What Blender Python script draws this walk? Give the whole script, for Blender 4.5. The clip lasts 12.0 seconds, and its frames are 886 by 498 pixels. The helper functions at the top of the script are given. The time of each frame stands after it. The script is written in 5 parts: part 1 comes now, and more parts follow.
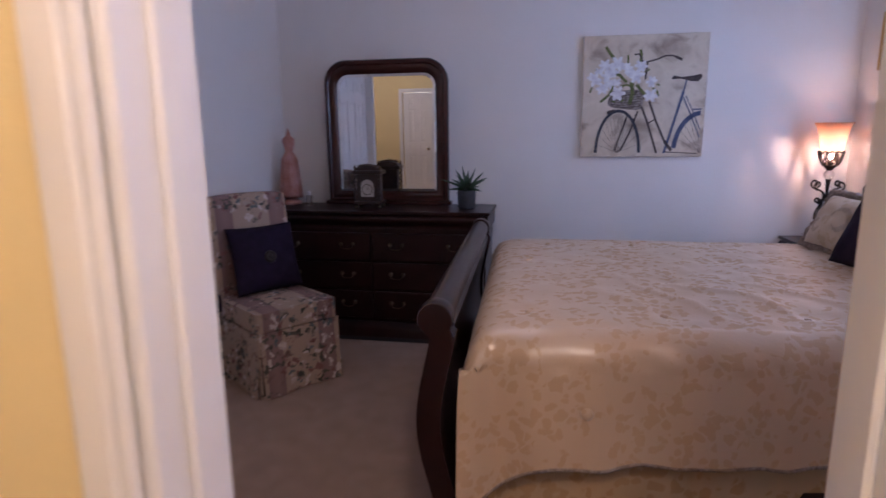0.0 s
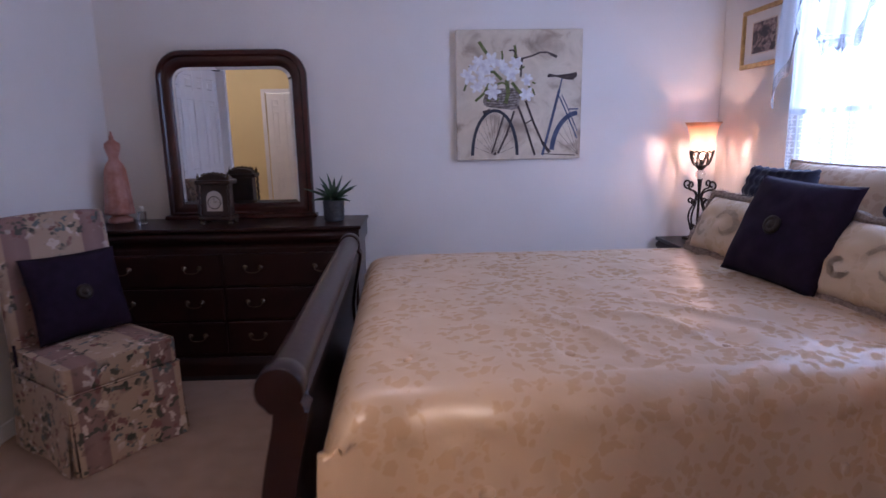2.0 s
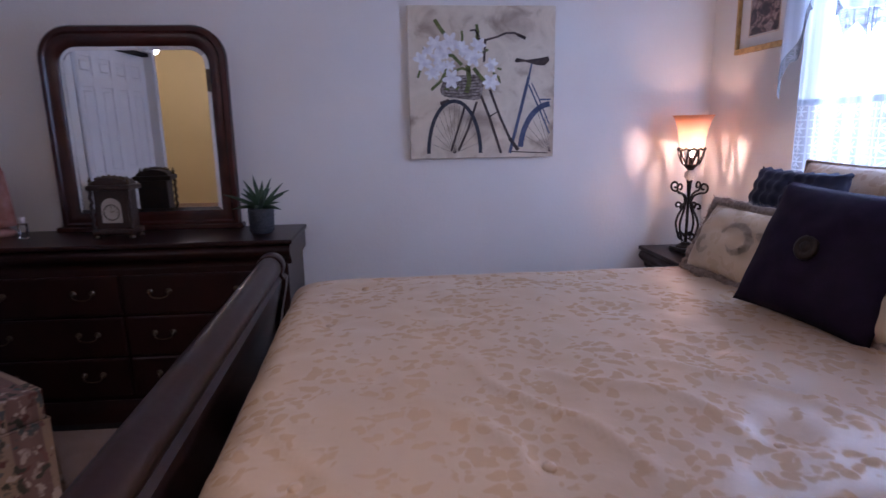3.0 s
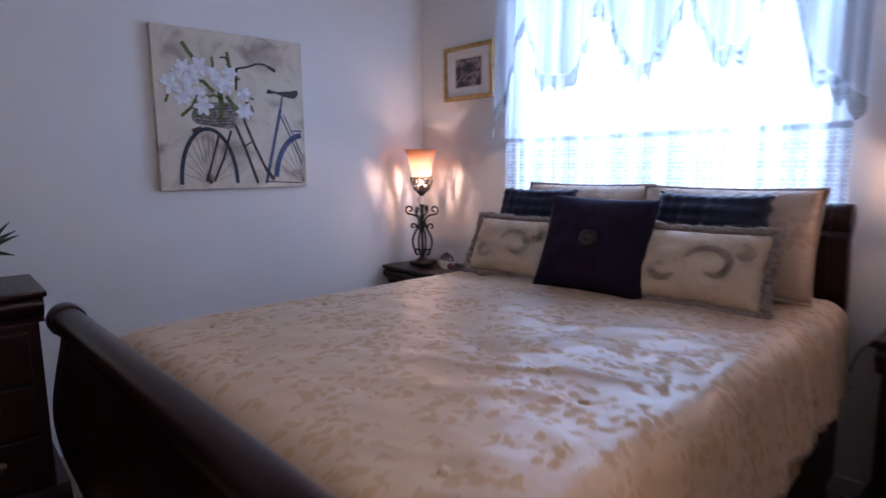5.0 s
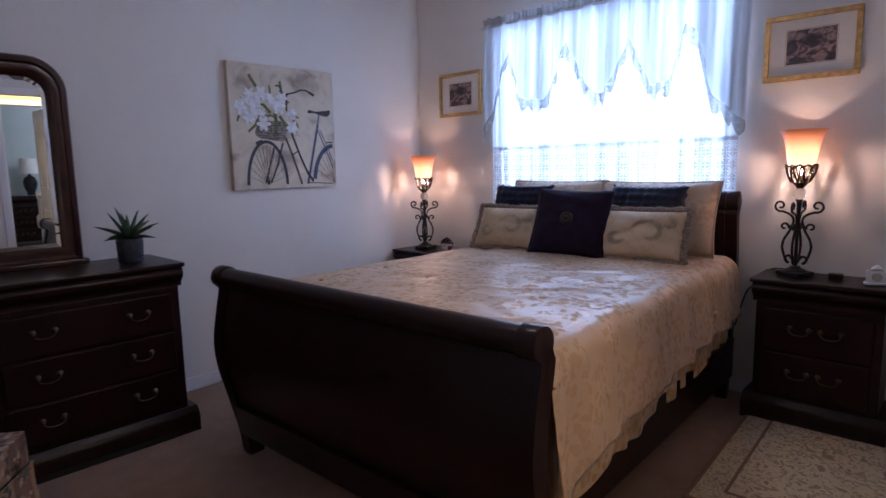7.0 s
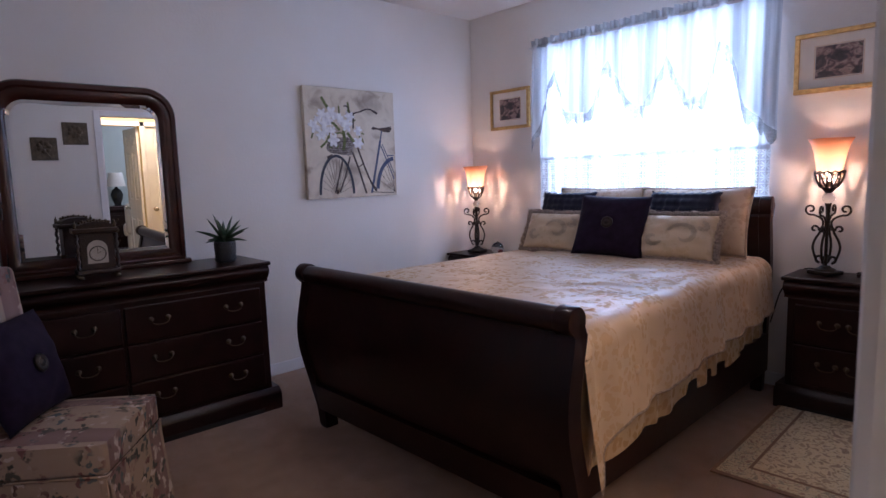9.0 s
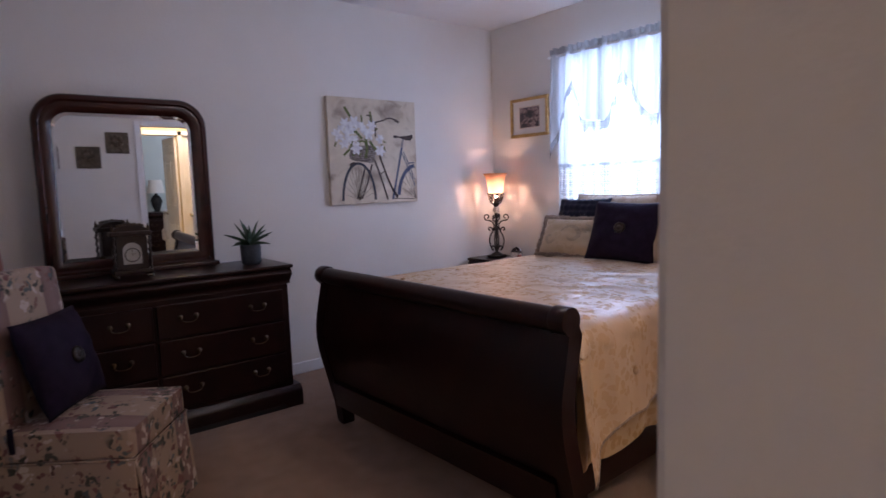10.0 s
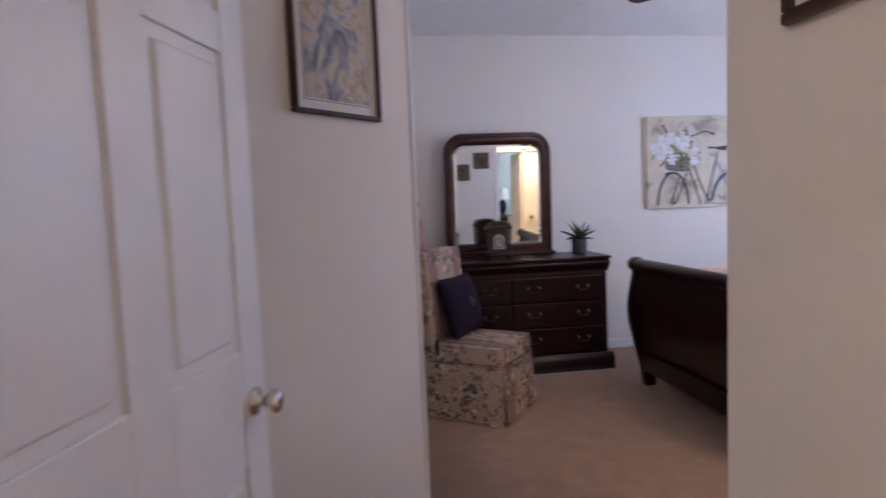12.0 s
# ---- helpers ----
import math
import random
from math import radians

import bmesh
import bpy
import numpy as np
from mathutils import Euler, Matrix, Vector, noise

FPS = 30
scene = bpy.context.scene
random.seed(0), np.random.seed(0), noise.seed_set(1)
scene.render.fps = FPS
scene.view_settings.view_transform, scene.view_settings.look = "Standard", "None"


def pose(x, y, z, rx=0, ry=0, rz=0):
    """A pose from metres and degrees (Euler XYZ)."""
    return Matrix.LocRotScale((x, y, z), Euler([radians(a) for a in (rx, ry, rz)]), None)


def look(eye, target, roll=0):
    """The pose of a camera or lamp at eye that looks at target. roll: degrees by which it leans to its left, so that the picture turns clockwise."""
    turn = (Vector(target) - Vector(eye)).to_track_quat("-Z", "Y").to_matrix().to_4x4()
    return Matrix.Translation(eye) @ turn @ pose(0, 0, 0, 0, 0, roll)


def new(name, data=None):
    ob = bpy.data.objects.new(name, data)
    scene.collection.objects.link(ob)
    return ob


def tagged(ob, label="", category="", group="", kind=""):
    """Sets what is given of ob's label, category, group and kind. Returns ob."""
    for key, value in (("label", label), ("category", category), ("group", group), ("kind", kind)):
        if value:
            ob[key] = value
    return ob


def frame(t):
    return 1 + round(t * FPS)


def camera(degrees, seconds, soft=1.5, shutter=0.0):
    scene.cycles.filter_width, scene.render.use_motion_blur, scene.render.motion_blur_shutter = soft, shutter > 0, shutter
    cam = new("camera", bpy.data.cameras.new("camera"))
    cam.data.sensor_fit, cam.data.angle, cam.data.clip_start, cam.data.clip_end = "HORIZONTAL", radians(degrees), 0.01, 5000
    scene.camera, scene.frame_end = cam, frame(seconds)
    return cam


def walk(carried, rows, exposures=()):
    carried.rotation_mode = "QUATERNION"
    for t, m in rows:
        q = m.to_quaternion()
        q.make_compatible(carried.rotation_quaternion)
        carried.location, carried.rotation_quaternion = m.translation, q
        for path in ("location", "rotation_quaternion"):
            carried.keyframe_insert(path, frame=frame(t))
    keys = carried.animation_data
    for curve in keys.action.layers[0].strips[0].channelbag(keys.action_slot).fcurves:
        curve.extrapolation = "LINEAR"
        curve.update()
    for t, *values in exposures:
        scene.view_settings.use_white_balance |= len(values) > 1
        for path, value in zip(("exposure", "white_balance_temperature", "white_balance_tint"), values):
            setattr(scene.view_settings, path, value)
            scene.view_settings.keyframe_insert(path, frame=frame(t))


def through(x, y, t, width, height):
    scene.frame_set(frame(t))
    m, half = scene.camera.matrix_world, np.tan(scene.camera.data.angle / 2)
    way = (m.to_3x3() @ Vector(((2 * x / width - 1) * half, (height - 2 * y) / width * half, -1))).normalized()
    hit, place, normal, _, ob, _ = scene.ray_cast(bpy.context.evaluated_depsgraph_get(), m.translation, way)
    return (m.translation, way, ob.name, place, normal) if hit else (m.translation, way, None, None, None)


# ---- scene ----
cam = camera(74.4, 12.0, shutter=0.5)
# seconds, eye, a point looked at and the roll of the carried camera
PATH = [
    (0, (0.112, 0.233, 1.397), (-0.203, 2.17, 1.011), -0.6),
    (0.5, (0.093, 0.445, 1.39), (-0.053, 2.404, 1.014), -0.7),
    (1, (0.091, 0.534, 1.416), (0.067, 2.497, 1.034), -0.8),
    (1.5, (0.089, 0.566, 1.429), (0.132, 2.528, 1.041), -0.9),
    (2, (0.12, 0.662, 1.389), (0.214, 2.623, 1.008), -1.0),
    (2.5, (0.258, 0.956, 1.391), (0.373, 2.913, 0.995), -1.1),
    (4.5, (-0.098, 1.463, 1.383), (0.885, 3.172, 1.046), -0.2),
    (5, (-0.525, 1.388, 1.342), (0.808, 2.852, 1.058), -0.6),
    (5.5, (-0.791, 1.25, 1.304), (0.636, 2.623, 1.027), -0.5),
    (6, (-1.098, 1.196, 1.328), (0.372, 2.523, 1.051), -0.7),
    (6.5, (-1.329, 1.127, 1.337), (0.153, 2.442, 1.061), -0.9),
    (7, (-1.46, 0.983, 1.351), (0.0, 2.321, 1.073), -1.2),
    (7.5, (-1.583, 0.872, 1.361), (-0.18, 2.271, 1.088), -1.5),
    (9.5, (-1.745, 0.671, 1.356), (-0.423, 2.154, 1.124), -1.9),
    (10, (-1.736, 0.57, 1.353), (-0.477, 2.108, 1.136), -1.9),
    (10.5, (-1.833, 0.384, 1.363), (-0.738, 2.044, 1.152), -1.6),
    (11, (-2.004, 0.098, 1.372), (-1.102, 1.871, 1.17), -1.3),
    (11.5, (-2.057, -0.147, 1.375), (-1.447, 1.748, 1.185), -1.6),
    (12, (-2.126, -0.371, 1.368), (-1.844, 1.603, 1.208), -2.4),
]
EXPOSURES = ((0, 0.50, 5450, 33), (0.6, 0.84, 5470, 33), (1.5, 0.88, 5500, 33), (2.5, 0.44, 5500, 34), (4.5, 0.46, 5400, 26), (5.5, 0.18, 5420, 24), (7.5, 0.26, 5600, 26), (9.5, 0.50, 5820, 28), (10.5, 0.34, 6050, 30), (11.0, 0.48, 6000, 27), (11.5, 0.96, 5880, 25), (12, 1.28, 5740, 23))
walk(cam, [(t, look(*p)) for t, *p in PATH], EXPOSURES)

# ---- light ----
world = bpy.data.worlds.new("sky")
scene.world = world
world.use_nodes = True
wn = world.node_tree.nodes
sky = wn.new("ShaderNodeTexSky")
sky.sky_type, sky.sun_disc = "NISHITA", False
sky.sun_elevation, sky.sun_rotation = radians(48), radians(200)
wn["Background"].inputs["Strength"].default_value = 0.12
world.node_tree.links.new(sky.outputs[0], wn["Background"].inputs[0])


def lamp(name, kind, m, power, colour, size=0.1, size_y=None):
    data = bpy.data.lights.new(name, kind)
    data.energy, data.color = power, colour
    if kind == "AREA":
        data.shape, data.size, data.size_y = "RECTANGLE", size, size_y or size
    elif kind == "SUN":
        data.angle = radians(size)
    else:
        data.shadow_soft_size = size
    ob = new(name, data)
    ob.matrix_world = m
    return ob


lamp("sun", "SUN", look((3, -6, 8), (0, 0, 0)), 2.5, (1, 0.95, 0.88), 0.5)
# the sky's light in the window opening
lamp("window_daylight", "AREA", look((2.16, 2.845, 1.655), (1.0, 2.845, 1.645)), 57, (0.60, 0.79, 1.0), 1.6, 1.33)
# the hall's ceiling lamp, and the passage's
lamp("hall_lamp_light", "POINT", pose(0.35, 0.05, 2.45), 34, (1, 0.82, 0.55), 0.12)
lamp("passage_lamp_light", "POINT", pose(-3.2, -1.3, 2.45), 16.5, (1, 0.90, 0.78), 0.12)
# added light without a fixture, brightens the grey-green room
lamp("far_room_light", "POINT", pose(1.6, -2.2, 2.3), 30, (0.85, 0.93, 1.0), 0.12)
# the ceiling fan's lit globe
lamp("fan_globe_light", "POINT", pose(-0.10, 2.44, 2.235), 7, (1, 0.90, 0.78), 0.09)

# ---- materials ----


def material(name, colour, rough=0.6, metal=0.0, second=None, scale=8.0, amount=0.5, bump=0.0, bump_scale=80.0, sheen=0.0, spec=None, coat=0.0):
    """A surface with a second tone in soft patches and a fine relief."""
    m = bpy.data.materials.new(name)
    m.use_nodes = True
    nt = m.node_tree
    b = nt.nodes["Principled BSDF"]
    b.inputs["Roughness"].default_value, b.inputs["Metallic"].default_value = rough, metal
    b.inputs["Sheen Weight"].default_value = sheen
    b.inputs["Coat Weight"].default_value = coat
    if spec is not None:
        b.inputs["Specular IOR Level"].default_value = spec
    co = nt.nodes.new("ShaderNodeTexCoord")
    b.inputs["Base Color"].default_value = (*colour, 1)
    if second:
        n = nt.nodes.new("ShaderNodeTexNoise")
        n.inputs["Scale"].default_value, n.inputs["Detail"].default_value = scale, 6
        nt.links.new(co.outputs["Object"], n.inputs["Vector"])
        r = nt.nodes.new("ShaderNodeValToRGB")
        r.color_ramp.elements[0].position, r.color_ramp.elements[1].position = 0.5 - amount * 0.3, 0.5 + amount * 0.3
        r.color_ramp.elements[0].color, r.color_ramp.elements[1].color = (*colour, 1), (*second, 1)
        nt.links.new(n.outputs[0], r.inputs[0])
        nt.links.new(r.outputs[0], b.inputs["Base Color"])
    if bump:
        n2 = nt.nodes.new("ShaderNodeTexNoise")
        n2.inputs["Scale"].default_value, n2.inputs["Detail"].default_value = bump_scale, 4
        nt.links.new(co.outputs["Object"], n2.inputs["Vector"])
        bp = nt.nodes.new("ShaderNodeBump")
        bp.inputs["Strength"].default_value, bp.inputs["Distance"].default_value = bump, 0.01
        nt.links.new(n2.outputs[0], bp.inputs["Height"])
        nt.links.new(bp.outputs[0], b.inputs["Normal"])
    return m


def glow(name, colour, strength):
    m = bpy.data.materials.new(name)
    m.use_nodes = True
    b = m.node_tree.nodes["Principled BSDF"]
    b.inputs["Base Color"].default_value = (*colour, 1)
    b.inputs["Emission Color"].default_value = (*colour, 1)
    b.inputs["Emission Strength"].default_value = strength
    return m


WALL = material("wall_paint", (0.78, 0.74, 0.70), 0.75, second=(0.74, 0.70, 0.66), scale=1.5, bump=0.12, bump_scale=60)
HALLWALL = material("hall_paint", (0.80, 0.66, 0.36), 0.75, second=(0.76, 0.62, 0.33), scale=1.5, bump=0.12, bump_scale=60)
TEAL = material("grey_green_paint", (0.50, 0.56, 0.55), 0.75, second=(0.47, 0.53, 0.52), scale=2)
CEIL = material("ceiling_paint", (0.80, 0.78, 0.77), 0.9, second=(0.77, 0.75, 0.74), scale=3, bump=0.25, bump_scale=45)
TRIM = material("white_trim_paint", (0.80, 0.79, 0.80), 0.4, second=(0.76, 0.75, 0.77), scale=6)
CARPET = material("beige_carpet", (0.25, 0.130, 0.070), 0.95, second=(0.32, 0.175, 0.105), scale=9, bump=0.9, bump_scale=240, sheen=0.3)
WOOD = material("dark_cherry_wood", (0.022, 0.0065, 0.0052), 0.30, second=(0.013, 0.0042, 0.0036), scale=7, bump=0.05, bump_scale=40, spec=0.27)
FRAMEWOOD = material("red_cherry_wood", (0.055, 0.013, 0.009), 0.26, second=(0.032, 0.008, 0.006), scale=7, spec=0.45)
BRASS = material("aged_brass", (0.14, 0.105, 0.068), 0.45, 1.0, second=(0.08, 0.06, 0.04), scale=60)
CHROME = material("satin_nickel", (0.72, 0.70, 0.68), 0.22, 1.0, second=(0.66, 0.64, 0.62), scale=30)
IRON = material("bronze_iron", (0.022, 0.016, 0.013), 0.42, 0.6, second=(0.045, 0.03, 0.02), scale=40, bump=0.2, bump_scale=120)
GOLD = material("gilt_frame", (0.62, 0.40, 0.16), 0.35, 0.85, second=(0.42, 0.25, 0.09), scale=35, bump=0.15, bump_scale=90)
MAT = material("mount_card", (0.72, 0.69, 0.66), 0.8, second=(0.69, 0.66, 0.63), scale=20)
PURPLE = material("aubergine_velvet", (0.012, 0.006, 0.018), 0.85, second=(0.018, 0.009, 0.026), scale=25, bump=0.2, bump_scale=300, spec=0.2)
NAVY = material("navy_ruched_satin", (0.007, 0.008, 0.024), 0.55, second=(0.011, 0.011, 0.034), scale=30, spec=0.3)
MIRROR = material("mirror_silver", (0.86, 0.88, 0.88), 0.0, 1.0)
BLACK = material("dull_black", (0.012, 0.011, 0.012), 0.7)

# ---- building blocks ----


def thing(name, m=None, label="", category="", group="", kind=""):
    ob = tagged(new(name), label, category, group, kind)
    ob.empty_display_size = 0.05
    ob.matrix_world = m or Matrix()
    return ob


def part(name, bm, mat, parent=None, label="", smooth=False, m=None):
    bmesh.ops.recalc_face_normals(bm, faces=bm.faces)
    me = bpy.data.meshes.new(name)
    bm.to_mesh(me)
    bm.free()
    for mm in (mat if isinstance(mat, (list, tuple)) else [mat]):
        me.materials.append(mm)
    if smooth:
        me.shade_smooth() if smooth is True else me.set_sharp_from_angle(angle=radians(smooth))
    ob = new(name, me)
    if parent:
        ob.parent = parent
    if m is not None:
        ob.matrix_basis = m
    return tagged(ob, label)


def box(x0, y0, z0, x1, y1, z1, bevel=0.0, bm=None, seg=2):
    own = bm is None
    bm = bm or bmesh.new()
    c = Vector(((x0 + x1) / 2, (y0 + y1) / 2, (z0 + z1) / 2))
    made = bmesh.ops.create_cube(bm, size=1, matrix=Matrix.Translation(c) @ Matrix.Diagonal((abs(x1 - x0), abs(y1 - y0), abs(z1 - z0), 1)))
    if bevel:
        es = list({e for v in made["verts"] for e in v.link_edges})
        bmesh.ops.bevel(bm, geom=es, offset=bevel, segments=seg, affect="EDGES", profile=0.5)
    return bm


def lathe(profile, steps=24, bm=None, m=None):
    """Turn (radius, height) pairs about z."""
    bm = bm or bmesh.new()
    m = m or Matrix()
    rings = []
    for r, z in profile:
        rings.append([bm.verts.new(m @ Vector((r * math.cos(2 * math.pi * i / steps), r * math.sin(2 * math.pi * i / steps), z))) for i in range(steps)] if r > 1e-5 else [bm.verts.new(m @ Vector((0, 0, z)))])
    for a, b in zip(rings, rings[1:]):
        for i in range(steps):
            j = (i + 1) % steps
            if len(a) == 1 and len(b) > 1:
                bm.faces.new((a[0], b[i], b[j]))
            elif len(b) == 1 and len(a) > 1:
                bm.faces.new((a[i], a[j], b[0]))
            elif len(a) > 1:
                bm.faces.new((a[i], a[j], b[j], b[i]))
    return bm


def tube(points, radius, sides=8, bm=None, closed=False):
    """A round bar along points; radius a number or one for each point."""
    bm = bm or bmesh.new()
    pts = [Vector(p) for p in points]
    n = len(pts)
    rad = radius if isinstance(radius, (list, tuple)) else [radius] * n
    rings, up = [], None
    for i, p in enumerate(pts):
        d = (pts[(i + 1) % n] - pts[i - 1]) if closed or 0 < i < n - 1 else (pts[1] - pts[0] if i == 0 else pts[-1] - pts[-2])
        d.normalize()
        if up is None:
            up = d.orthogonal().normalized()
        up = (up - d * up.dot(d)).normalized()
        side = d.cross(up)
        rings.append([bm.verts.new(p + rad[i] * (math.cos(2 * math.pi * k / sides) * up + math.sin(2 * math.pi * k / sides) * side)) for k in range(sides)])
    pairs = list(zip(rings, rings[1:])) + ([(rings[-1], rings[0])] if closed else [])
    for a, b in pairs:
        for k in range(sides):
            bm.faces.new((a[k], a[(k + 1) % sides], b[(k + 1) % sides], b[k]))
    if not closed:
        bm.faces.new(rings[0])
        bm.faces.new(rings[-1][::-1])
    return bm


def prism(outline, y0, y1, bm=None, bevel=0.0, axes="xz"):
    """A closed outline in a plane, given depth across it."""
    bm = bm or bmesh.new()
    put = {"xz": lambda a, b, c: (a, c, b), "yz": lambda a, b, c: (c, a, b), "xy": lambda a, b, c: (a, b, c)}[axes]
    lo = [bm.verts.new(put(a, b, y0)) for a, b in outline]
    hi = [bm.verts.new(put(a, b, y1)) for a, b in outline]
    n = len(lo)
    caps = [bm.faces.new(lo), bm.faces.new(hi[::-1])]
    for i in range(n):
        bm.faces.new((lo[i], hi[i], hi[(i + 1) % n], lo[(i + 1) % n]))
    if bevel:
        bmesh.ops.bevel(bm, geom=list({e for f in caps for e in f.edges}), offset=bevel, segments=2, affect="EDGES", profile=0.5)
    return bm


def grid(nu, nv, fn, bm=None, wrap=False):
    bm = bm or bmesh.new()
    vs = [[bm.verts.new(fn(i / (nu if wrap else nu - 1), j / (nv - 1))) for j in range(nv)] for i in range(nu)]
    for i in range(nu if wrap else nu - 1):
        for j in range(nv - 1):
            k = (i + 1) % nu
            bm.faces.new((vs[i][j], vs[k][j], vs[k][j + 1], vs[i][j + 1]))
    return bm


def structure(name, bm, mat, label, category):
    return tagged(part(name, bm, mat), label, category, kind="structure")


# ---- the room's shell ----
WX, EX, NY, SY, TOP = -1.83, 2.145, 4.52, 0.835, 2.74
structure("floor", box(-4.2, -5.2, -0.12, 3.2, 4.7, 0.0), CARPET, "worn beige cut-pile carpet over the whole floor", "carpet")
structure("ceiling", box(-4.2, -5.2, TOP, 3.2, 4.7, TOP + 0.12), CEIL, "white lightly textured painted ceiling", "ceiling")
structure("wall_north", box(WX - 0.12, NY, 0, EX + 0.12, NY + 0.12, TOP), WALL, "off-white painted plasterboard bedroom wall", "wall")
# window wall with its opening
WIN = (2.03, 3.66, 0.98, 2.33)
bm = box(EX, SY - 0.12, 0, EX + 0.14, WIN[0], TOP)
box(EX, WIN[1], 0, EX + 0.14, NY + 0.12, TOP, bm=bm)
box(EX, WIN[0], 0, EX + 0.14, WIN[1], WIN[2], bm=bm)
box(EX, WIN[0], WIN[3], EX + 0.14, WIN[1], TOP, bm=bm)
structure("wall_east", bm, WALL, "off-white painted wall around the bedroom window", "wall")
# closet wall
CLO = (1.84, 3.22, 2.04)
bm = box(WX - 0.12, CLO[1], 0, WX, NY, TOP)
box(WX - 0.12, 1.752, 0, WX, CLO[0], TOP, bm=bm)
box(WX - 0.12, CLO[0], CLO[2], WX, CLO[1], TOP, bm=bm)
WEST = [structure("wall_west", bm, WALL, "off-white painted wall around the closet opening", "wall")]
bm = box(WX - 0.75, 1.76, 0, WX - 0.65, 3.4, TOP)
box(WX - 0.65, 3.3, 0, WX - 0.12, 3.4, TOP, bm=bm)
box(WX - 0.65, 1.76, 0, WX - 0.12, 1.80, TOP, bm=bm)
WEST.append(structure("wall_closet", bm, WALL, "plain painted inner walls of the closet", "wall"))
# the closet wall stands a little off square
SKEW = Matrix.Translation((-1.803, NY, 0)) @ pose(0, 0, 0, 0, 0, -2.5) @ Matrix.Translation((-WX, -NY, 0))
# wall with the doorway to the hall
DOOR = (-0.264, 0.426, 2.04)
bm = box(-1.206, SY - 0.12, 0, DOOR[0], SY, TOP)
box(DOOR[1], SY - 0.12, 0, EX, SY, TOP, bm=bm)
box(DOOR[0], SY - 0.12, DOOR[2], DOOR[1], SY, TOP, bm=bm)
structure("wall_south", bm, WALL, "off-white painted wall around the hall doorway", "wall")
bm = box(-1.326, -3.0, 0, -1.206, SY - 0.02, TOP, bevel=0.012)
structure("wall_passage", bm, WALL, "off-white painted passage wall with a rounded corner", "wall")
DX, DYY = -2.64, 1.045
bm = prism([(-1.926, 1.757), (DX, DYY), (DX - 0.1, DYY + 0.08), (-2.03, 1.86)], 0, TOP, axes="xy")
structure("wall_diagonal", bm, WALL, "off-white painted wall set at an angle", "wall")
structure("wall_passage_west", box(DX - 0.1, 0.27, 0, DX, DYY + 0.05, TOP), HALLWALL, "warm yellow painted stub of passage wall", "wall")
bm = box(-4.1, 0.27, 0, DX - 0.1, 0.37, TOP)
box(-4.2, -3.0, 0, -4.1, 0.37, TOP, bm=bm)
structure("wall_lobby", bm, HALLWALL, "warm yellow painted lobby wall", "wall")
EDO = (-2.90, -2.31)
bm = box(-4.2, -3.12, 0, EDO[0], -3.0, TOP)
box(EDO[1], -3.12, 0, -1.206, -3.0, TOP, bm=bm)
box(EDO[0], -3.12, 2.03, EDO[1], -3.0, TOP, bm=bm)
structure("wall_passage_end", bm, HALLWALL, "warm yellow painted wall at the passage end", "wall")
# hall behind the doorway, with a grey-green room across it
bm = box(-1.20, SY - 0.135, 0, DOOR[0] - 0.06, SY - 0.121, TOP)
box(DOOR[1] + 0.06, SY - 0.135, 0, EX, SY - 0.121, TOP, bm=bm)
box(DOOR[0] - 0.06, SY - 0.135, DOOR[2] + 0.06, DOOR[1] + 0.06, SY - 0.121, TOP, bm=bm)
box(-1.205, -0.55, 0, -1.192, SY - 0.14, TOP, bm=bm)
HDO = (-0.5, 0.44)
box(-1.205, -0.67, 0, HDO[0], -0.55, TOP, bm=bm)
box(HDO[1], -0.67, 0, 0.5, -0.55, TOP, bm=bm)
box(1.28, -0.67, 0, 2.3, -0.55, TOP, bm=bm)
box(0.5, -0.67, 2.04, 1.28, -0.55, TOP, bm=bm)
box(HDO[0], -0.67, 2.04, HDO[1], -0.55, TOP, bm=bm)
box(2.2, -0.55, 0, 2.3, SY - 0.14, TOP, bm=bm)
structure("wall_hall", bm, HALLWALL, "warm yellow painted hall walls", "wall")
bm = box(-1.206, -3.9, 0, 2.6, -3.8, TOP)
box(2.5, -3.8, 0, 2.6, -0.67, TOP, bm=bm)
box(-1.205, -3.8, 0, -1.15, -0.672, TOP, bm=bm)
structure("wall_far_room", bm, TEAL, "grey-green painted walls of the room across the hall", "wall")

# ---- trim, windows and doors ----


def strip(name, pieces, mat, label, category="trim", bevel=0.004):
    bm = bmesh.new()
    for p in pieces:
        box(*p, bevel=bevel, bm=bm, seg=1)
    return structure(name, bm, mat, label, category)


BH, BT = 0.085, 0.012
strip("baseboard_north", [(WX, NY - BT, 0, EX, NY, BH)], TRIM, "white painted baseboard along the back wall", "baseboard")
strip("baseboard_east", [(EX - BT, SY, 0, EX, NY - BT, BH)], TRIM, "white painted baseboard below the window", "baseboard")
WEST.append(strip("baseboard_west", [(WX, CLO[1] + 0.07, 0, WX + BT, NY - BT, BH)], TRIM, "white painted baseboard beside the closet", "baseboard"))
strip("baseboard_south", [(-1.30, SY, 0, DOOR[0] - 0.065, SY + BT, BH), (DOOR[1] + 0.065, SY, 0, EX, SY + BT, BH)], TRIM, "white painted baseboard beside the doorway", "baseboard")
strip("baseboard_passage", [(-1.338, -3.0, 0, -1.327, SY - 0.03, BH)], TRIM, "white painted baseboard of the passage", "baseboard")
